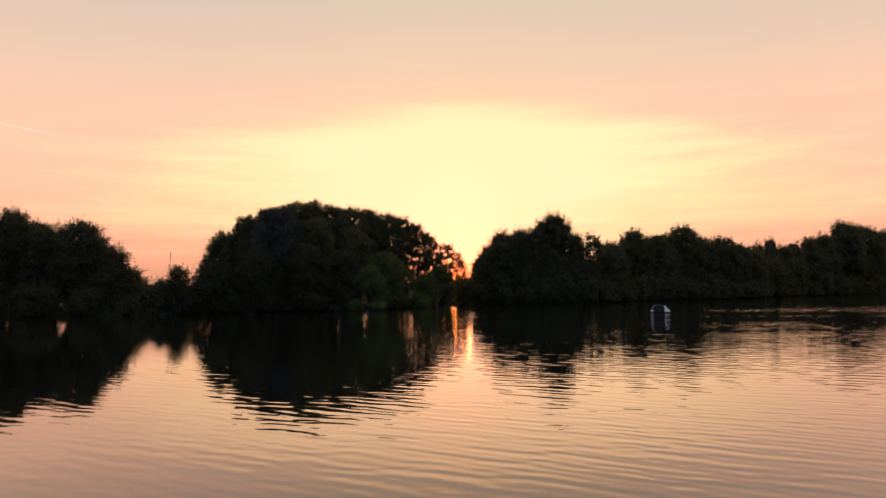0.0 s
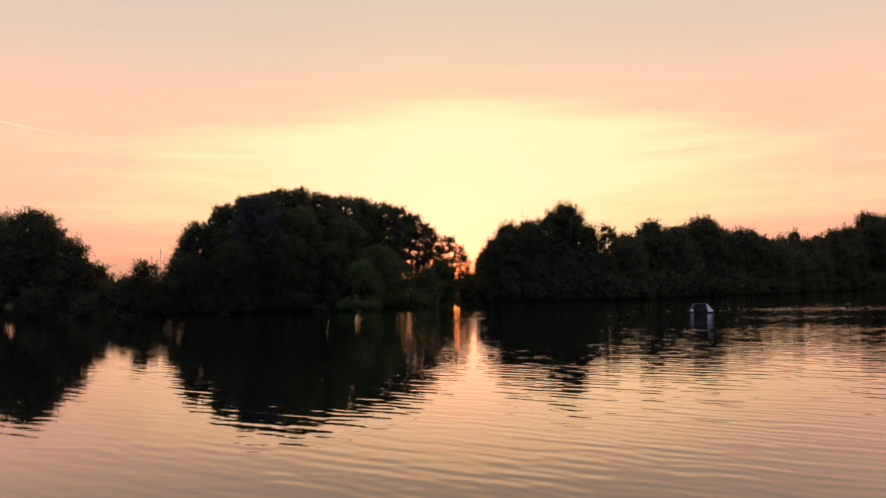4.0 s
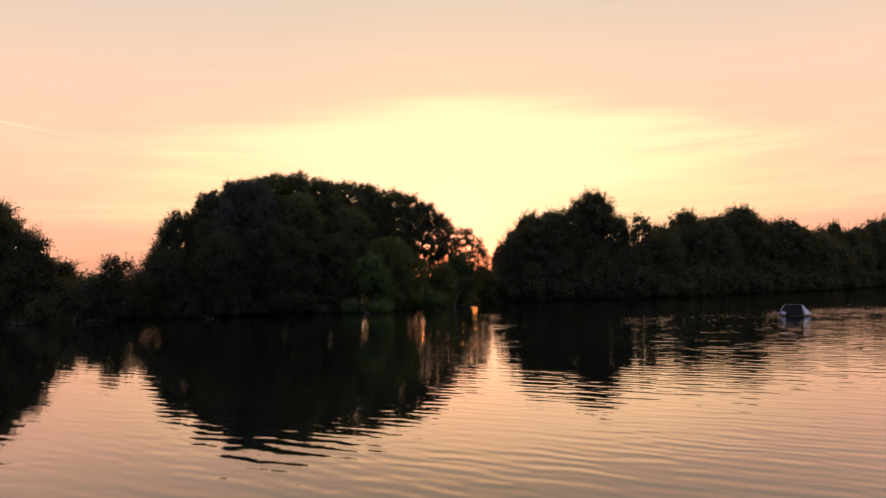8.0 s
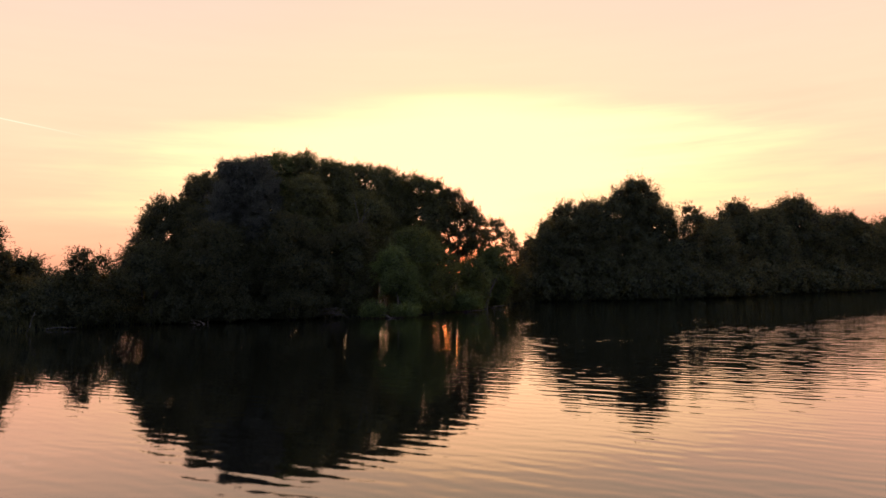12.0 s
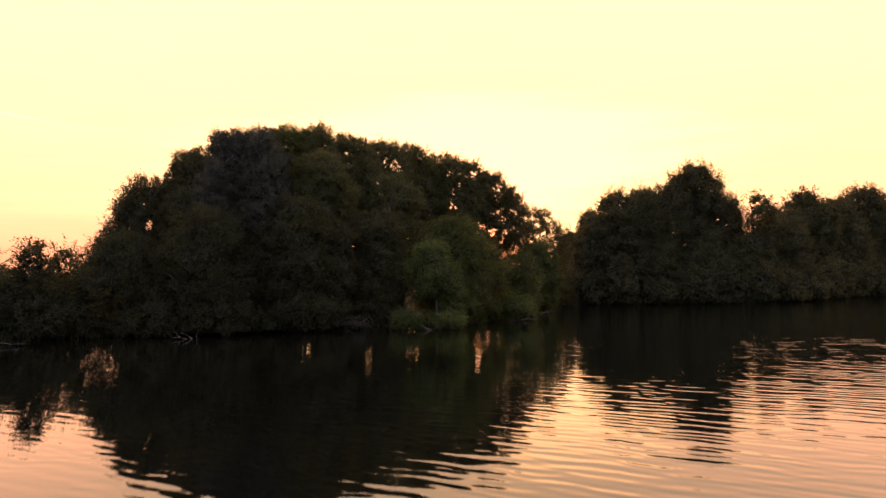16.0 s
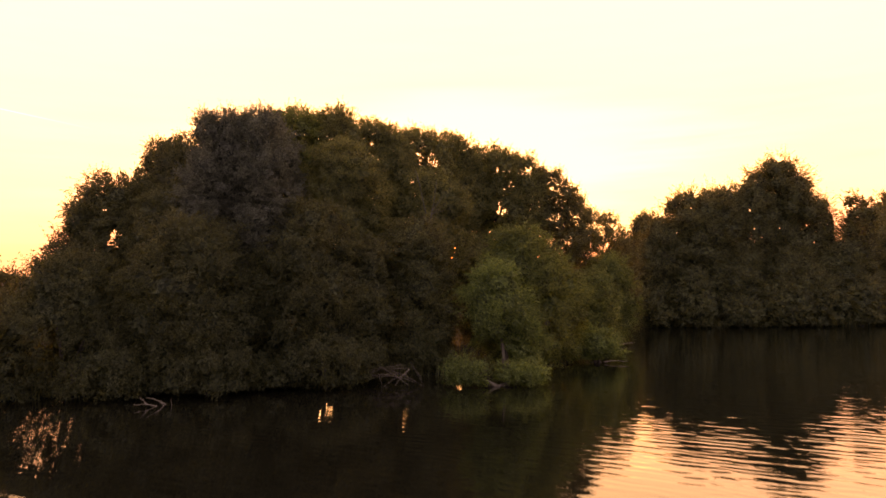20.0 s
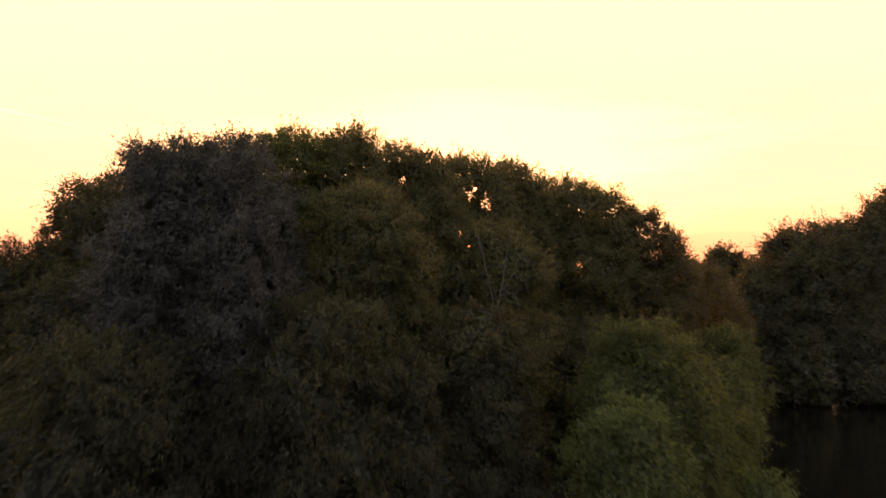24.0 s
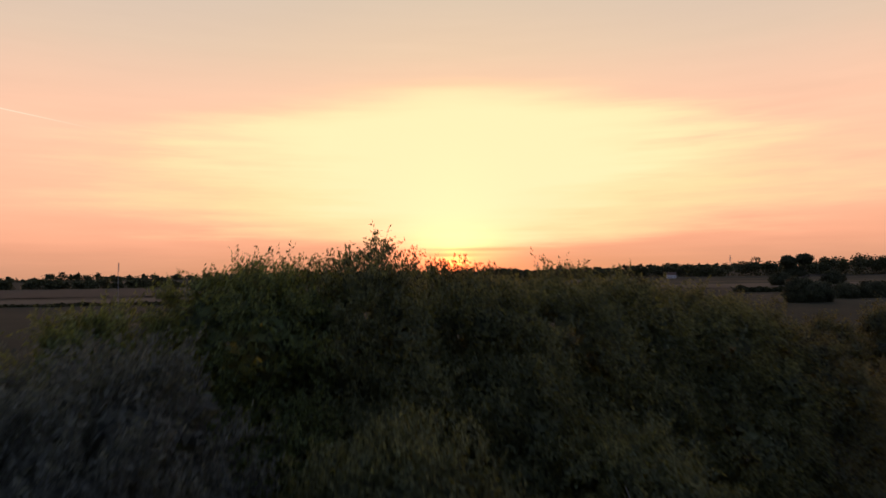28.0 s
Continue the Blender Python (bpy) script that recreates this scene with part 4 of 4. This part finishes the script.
for seed, x, y, a, size, label in ((86, -24.6, 61.4, 0.05, 1.7, "weathered plank lying at the water's edge"),
                                   (88, 0.2, 78.0, 0.5, 1.5, "pale fallen log lying in the inlet"), (89, -1.9, 71.4, -0.3, 1.0, "pale driftwood stick below the sallow")):
    dead_wood("log", label, "log", seed, (x, y, 0.06), [((-size / 2 * math.cos(a), -size / 2 * math.sin(a), 0.0), (size / 2 * math.cos(a), size / 2 * math.sin(a), 0.05), 0.024)], OLD_BARK if seed == 86 else DEAD_WOOD)


# ---- the floating duck house ----
def duck_raft(x, y, turn):
    root = new("duck_raft")
    root.matrix_basis = pose(x, y, 0.09, 0, 0, turn) @ Matrix.Scale(0.80, 4)
    root.empty_display_size = 0.4
    tagged(root, "floating duck house with dark roof and white ends", "raft")

    def slab(name, corners, thick, mat, label=""):
        bm = bmesh.new()
        face = bm.faces.new([bm.verts.new(c) for c in corners])
        bm.normal_update()
        moved = bmesh.ops.extrude_face_region(bm, geom=[face])
        for v in moved["geom"]:
            if isinstance(v, bmesh.types.BMVert):
                v.co -= face.normal * thick
        bmesh.ops.recalc_face_normals(bm, faces=bm.faces[:])
        bmesh.ops.bevel(bm, geom=bm.edges[:], offset=0.006, segments=1, affect="EDGES")
        return part_bm(name, bm, mat, root, label)

    slab("float", [(-0.80, -0.36, -0.055), (0.80, -0.36, -0.055), (0.80, 0.36, -0.055), (-0.80, 0.36, -0.055)], 0.12, BLUE_FLOAT, "dark blue plastic float")
    slab("deck", [(-0.86, -0.42, -0.02), (0.86, -0.42, -0.02), (0.86, 0.42, -0.02), (-0.86, 0.42, -0.02)], 0.033, ROOF_FELT)
    slab("roof_panel", [(-0.82, -0.41, -0.01), (0.80, -0.41, -0.01), (0.44, -0.01, 0.60), (-0.62, -0.01, 0.60)], 0.02, ROOF_FELT, "dark felted roof panel")
    slab("roof_panel", [(0.80, 0.41, -0.01), (-0.82, 0.41, -0.01), (-0.62, 0.01, 0.60), (0.44, 0.01, 0.60)], 0.02, ROOF_FELT, "dark felted roof panel")
    slab("end_panel", [(0.845, -0.40, -0.01), (0.845, 0.40, -0.01), (0.475, 0.0, 0.62)], 0.02, WHITE_PAINT, "white triangular end board")
    slab("end_panel", [(-0.865, 0.40, -0.01), (-0.865, -0.40, -0.01), (-0.655, 0.0, 0.62)], 0.02, WHITE_PAINT, "white triangular end board")
    v, q = tube([(-0.63, 0, 0.615), (0.45, 0, 0.615)], [0.022, 0.022], 6)
    part("ridge_cap", mesh_from("ridge_cap", v, q, None, STEEL, True), root, "pale ridge strip along the roof")
    for x0, x1 in ((-0.84, -0.64), (0.82, 0.46)):
        v, q = tube([(x0, -0.43, 0.0), (x1, -0.02, 0.61)], [0.018, 0.018], 5)
        part("edge_strip", mesh_from("edge_strip", v, q, None, WHITE_PAINT, True), root, "white strip along the roof edge")
    bm = bmesh.new()
    bmesh.ops.create_uvsphere(bm, u_segments=16, v_segments=10, radius=0.15)
    bmesh.ops.scale(bm, vec=(1.0, 1.0, 0.85), verts=bm.verts[:])
    bmesh.ops.translate(bm, vec=(-0.42, -0.62, 0.07), verts=bm.verts[:])
    ball = part_bm("buoy", bm, WHITE_PAINT, root, "round white buoy")
    v, q = tube([(-0.42, -0.62, 0.12), (-0.42, -0.55, 0.16), (-0.42, -0.44, 0.11)], [0.012, 0.012, 0.012], 5)
    part("rope", mesh_from("rope", v, q, None, DEAD_WOOD, True), ball)


duck_raft(16.2, 51.2, -54)

# ---- the country beyond ----
def draped(name, label, corners, mat, steps=14, lift_by=0.06):
    """A field laid on the ground between four corners."""
    a, b, c, d = [np.array(p, float) for p in corners]
    u, v = np.meshgrid(np.linspace(0, 1, steps), np.linspace(0, 1, steps), indexing="xy")
    p = (a * (1 - u[..., None]) + b * u[..., None]) * (1 - v[..., None]) + (d * (1 - u[..., None]) + c * u[..., None]) * v[..., None]
    z = bank_height(p[..., 0], p[..., 1]) + lift_by
    verts = np.concatenate([p, z[..., None]], -1).reshape(-1, 3)
    i, j = np.meshgrid(np.arange(steps - 1), np.arange(steps - 1), indexing="ij")
    k = i * steps + j
    quads = np.stack([k, k + 1, k + 1 + steps, k + steps], -1).reshape(-1, 4)
    tagged(new(name, mesh_from(name, verts, quads, None, mat, True)), label, "field", kind="structure")


STUBBLE = rough_material("pale_stubble", (0.045, 0.036, 0.024), (0.085, 0.068, 0.045), 0.04, 0.95, 0.3, (1, 6, 1))
PLOUGH = rough_material("brown_tilled_soil", (0.020, 0.017, 0.012), (0.038, 0.032, 0.023), 0.05, 0.95, 0.3, (1, 5, 1))
draped("field_1", "pale stubble field beyond the lake", [(95, 440), (300, 430), (380, 540), (125, 550)], STUBBLE, lift_by=0.35)
draped("field_2", "pale stubble field beyond the lake", [(70, 700), (160, 700), (190, 860), (90, 860)], STUBBLE, lift_by=0.35)
draped("field_3", "brown tilled field beyond the lake", [(-430, 430), (-60, 430), (-70, 740), (-640, 740)], PLOUGH, lift_by=0.35)
draped("field_4", "pale stubble field beyond the lake", [(-330, 340), (-90, 340), (-80, 395), (-360, 395)], STUBBLE, lift_by=0.3)
draped("field_5", "pale stubble field beyond the lake", [(420, 640), (640, 640), (760, 800), (480, 800)], STUBBLE, lift_by=0.35)


def woodland(name, label, seed, line, tall, deep, step, leaf, per=150):
    """A far belt of trees or a hedge: boughs in a row with loose leaf masses, one mesh."""
    rng = np.random.default_rng(seed)
    line = np.array(line, float)
    seg = np.linalg.norm(np.diff(line, axis=0), axis=1)
    dist = np.concatenate([[0], np.cumsum(seg)])
    out = []
    s = 0.0
    while s < dist[-1]:
        s += step * rng.uniform(0.4, 1.9)
        x, y = np.interp(s, dist, line[:, 0]), np.interp(s, dist, line[:, 1])
        h = tall * (0.40 + 0.75 * abs(noise.noise(Vector((s / (tall * 5.0), seed, 0.3)))) + rng.uniform(-0.14, 0.22) + (0.28 if rng.random() < 0.07 else 0.0))
        z = float(bank_height(np.array(x), np.array(y)))
        y += rng.normal(0, deep)
        # a rounded crown of four boughs, and undergrowth below
        for k in range(4):
            r = h * rng.uniform(0.20, 0.34)
            c = np.array([x + rng.normal(0, 0.20 * h), y + rng.normal(0, 0.1 * h), z + h - r - (0.0 if k == 0 else rng.uniform(0.08, 0.35) * h)])
            w = unit(rng.normal(0, 1, (per, 3)))
            out.append(c + w * np.array([r * 1.15, r * 1.15, r]) * rng.uniform(0.45, 1.0, (per, 1)))
        low_q = np.array([x, y, 0.0]) + rng.normal(0, 1, (per * 2, 3)) * np.array([step * 0.9, deep * 0.3, 0])
        low_q[:, 2] = z + rng.uniform(0, 0.72 * h, per * 2)
        out.append(low_q)
    q = np.concatenate(out)
    a = unit(rng.normal(0, 1, q.shape)) * leaf
    b = unit(np.cross(a, rng.normal(0, 1, q.shape))) * leaf * 0.7
    verts = np.stack([q - a, q + b, q + a * 0.8 - b], 1).reshape(-1, 3)
    tagged(new(name, mesh_from(name, verts, None, np.arange(len(verts)).reshape(-1, 3), LEAF_FAR)), label, "woodland", kind="stuff")


woodland("woodland", "dark belt of trees along the far edge of the fields", 91, [(-900, 560), (-520, 760), (-330, 800), (-120, 860), (40, 900)], 15, 9, 4, 1.5, 40)
woodland("woodland", "dark belt of trees below the low sun", 92, [(20, 930), (120, 900), (230, 960), (330, 930)], 23, 9, 5, 1.3, 70)
woodland("woodland", "dark belt of trees along the far edge of the fields", 93, [(290, 930), (420, 900), (560, 880), (700, 800), (1000, 700)], 28, 12, 6, 1.5, 70)
woodland("woodland", "distant wooded rise on the horizon", 94, [(-1500, 1500), (-700, 1700), (100, 1800), (900, 1700), (1700, 1400)], 20, 22, 12, 3.0, 26)
woodland("hedge", "dark field hedge", 95, [(116, 366), (140, 362)], 3.6, 0.8, 1.8, 0.6, 45)
woodland("hedge", "dark field hedge", 96, [(-260, 300), (-150, 318), (-100, 322)], 1.8, 0.6, 2.0, 0.55, 30)
woodland("hedge", "dark field hedge between the fields", 97, [(240, 470), (330, 480), (430, 470)], 4.5, 1.5, 3.0, 0.9, 35)
woodland("scrub", "rough dark scrub on the wet meadow behind the shore trees", 98, [(12, 110), (40, 128), (75, 150), (125, 190)], 4.2, 7.0, 1.2, 0.42, 40)
woodland("scrub", "rough dark scrub on the meadow behind the bank", 99, [(-120, 150), (-75, 128), (-44, 106), (-30, 92)], 2.6, 6.0, 1.1, 0.4, 36)
DISTANT = dict(clumps=0.5, shoots=8, leaves=5, shoot_len=0.75, leaf=0.5, width=0.14, steps=1)
for seed, x, y, domes, label in (
        (101, 96, 268, [(94, 268, 8.8, 5.5, 4.5, 4.6), (101, 270, 7.6, 5.0, 4.0, 4.0)], "dark spreading tree in the meadow"),
        (102, 128, 292, [(122, 292, 6.2, 5.0, 4.0, 3.4), (132, 293, 6.6, 6.0, 4.0, 3.5)], "dark spreading tree in the meadow"),
        (103, 146, 296, [(144, 296, 7.0, 6.0, 4.0, 3.8)], "dark spreading tree in the meadow"),
        (104, 205, 482, [(199, 482, 19.4, 5.0, 4.5, 3.2), (209.5, 482, 20.6, 5.6, 4.5, 3.4), (204, 484, 14.0, 9.0, 5.0, 6.0)], "tall tree with a parted rounded crown"),
        (105, 190, 470, [(188, 470, 9.5, 7.0, 5.0, 4.8), (222, 474, 10.0, 8.0, 5.0, 5.0)], "dark trees round the farm"),
        (106, 60, 236, [(58, 236, 4.2, 5.5, 3.0, 2.4)], "low dark thorn bush in the meadow"),
        (107, 36, 170, [(36, 170, 3.6, 4.0, 2.5, 2.2)], "low dark thorn bush in the meadow"),
        (108, 70, 180, [(70, 180, 4.0, 4.5, 2.5, 2.3)], "low dark thorn bush in the meadow"),
        (109, -60, 170, [(-60, 170, 3.4, 4.0, 2.5, 2.2)], "low dark thorn bush in the meadow"),
):
    tree("meadow_tree", label, "tree", seed, domes, LEAF_FAR, 2, "trees beyond the lake", foot=(x, y), base=float(bank_height(np.array(float(x)), np.array(float(y)))), thick=0.3, lobe=2.2, **DISTANT)


def box_mesh(bm, lo, hi):
    made = bmesh.ops.create_cube(bm, size=1.0)["verts"]
    for v in made:
        v.co = Vector([lo[i] + (v.co[i] + 0.5) * (hi[i] - lo[i]) for i in range(3)])


def cottage(x, y, wide, deep, eaves, ridge, turn, label, wall_mat=BRICK_WALL):
    root = new("cottage")
    root.matrix_basis = pose(x, y, float(bank_height(np.array(float(x)), np.array(float(y)))), 0, 0, turn)
    root.empty_display_size = 1.0
    tagged(root, label, "house")
    bm = bmesh.new()
    box_mesh(bm, (-wide / 2, -deep / 2, -0.3), (wide / 2, deep / 2, eaves))
    part_bm("wall", bm, wall_mat, root)
    bm = bmesh.new()
    pts = [bm.verts.new(c) for sx in (-1, 1) for c in ((sx * (wide / 2 + 0.25), -deep / 2 - 0.3, eaves - 0.05), (sx * (wide / 2 + 0.25), 0, ridge), (sx * (wide / 2 + 0.25), deep / 2 + 0.3, eaves - 0.05))]
    for f in ((0, 1, 4, 3), (1, 2, 5, 4), (2, 0, 3, 5), (0, 2, 1), (3, 4, 5)):
        bm.faces.new([pts[i] for i in f])
    bmesh.ops.recalc_face_normals(bm, faces=bm.faces[:])
    roof = part_bm("roof", bm, ROOF_TILE, root)
    bm = bmesh.new()
    box_mesh(bm, (wide * 0.28, -0.35, ridge - 0.6), (wide * 0.28 + 0.6, 0.35, ridge + 0.9))
    part_bm("chimney", bm, ROOF_TILE, roof)
    for k in range(3):
        bm = bmesh.new()
        at = -wide * 0.32 + k * wide * 0.32
        box_mesh(bm, (at - 0.45, -deep / 2 - 0.03, 0.9), (at + 0.45, -deep / 2 + 0.02, min(eaves - 0.3, 2.1)))
        part_bm("window", bm, ROOF_FELT, root, "dark window pane")


cottage(180, 440, 5.0, 4.0, 2.6, 4.4, 12, "small pale farm building among trees")
cottage(132, 258, 4.6, 2.6, 2.3, 2.9, -25, "small white outbuilding beside a dark bush", WHITE_PAINT)
cottage(292, 500, 9.0, 6.0, 3.0, 5.6, 20, "pale farmhouse with a brown roof")
cottage(316, 520, 11.0, 6.0, 3.2, 5.8, -10, "pale farmhouse with a brown roof")
cottage(395, 840, 12.0, 7.0, 4.5, 7.5, 8, "pale farmhouse at the edge of the far trees")
cottage(250, 850, 10.0, 7.0, 4.0, 7.0, -8, "pale farmhouse at the edge of the far trees")


def mast(x, y, tall, radius, label):
    z = float(bank_height(np.array(float(x)), np.array(float(y))))
    root = new("mast")
    root.location = (x, y, z)
    tagged(root, label, "mast")
    v, q = tube([(0, 0, -0.5), (0, 0, tall * 0.5), (0, 0, tall)], [radius, radius * 0.85, radius * 0.6], 8)
    part("pole", mesh_from("pole", v, q, None, STEEL, True), root)
    v, q = tube([(0.2, 0, tall * 0.86), (0.2, 0, tall + 0.2)], [radius * 0.7, radius * 0.7], 8)
    part("antenna", mesh_from("antenna", v, q, None, STEEL, True), root)
    v, q = tube([(-0.25, 0, 0), (-0.25, 0, 1.6)], [0.3, 0.3], 6)
    part("cabinet", mesh_from("cabinet", v, q, None, STEEL, True), root)


mast(-88, 220, 13.6, 0.09, "slender grey steel mast in the fields")


def pylon(x, y, tall):
    z = float(bank_height(np.array(float(x)), np.array(float(y))))
    root = new("pylon")
    root.location = (x, y, z)
    tagged(root, "distant grey lattice electricity pylon", "pylon")
    w = 2.6
    for sx, sy in ((-1, -1), (1, -1), (1, 1), (-1, 1)):
        v, q = tube([(sx * w, sy * w, 0), (sx * w * 0.35, sy * w * 0.35, tall * 0.7), (0, 0, tall)], [0.22, 0.18, 0.12], 4)
        part("leg", mesh_from("leg", v, q, None, STEEL), root)
    for k, (h, reach) in enumerate(((0.7, 4.5), (0.82, 5.0), (0.93, 3.4))):
        v, q = tube([(-reach, 0, tall * h), (0, 0, tall * h + 0.5), (reach, 0, tall * h)], [0.12, 0.2, 0.12], 4)
        part("arm", mesh_from("arm", v, q, None, STEEL), root)


pylon(592, 1500, 30)
pylon(186, 1500, 26)
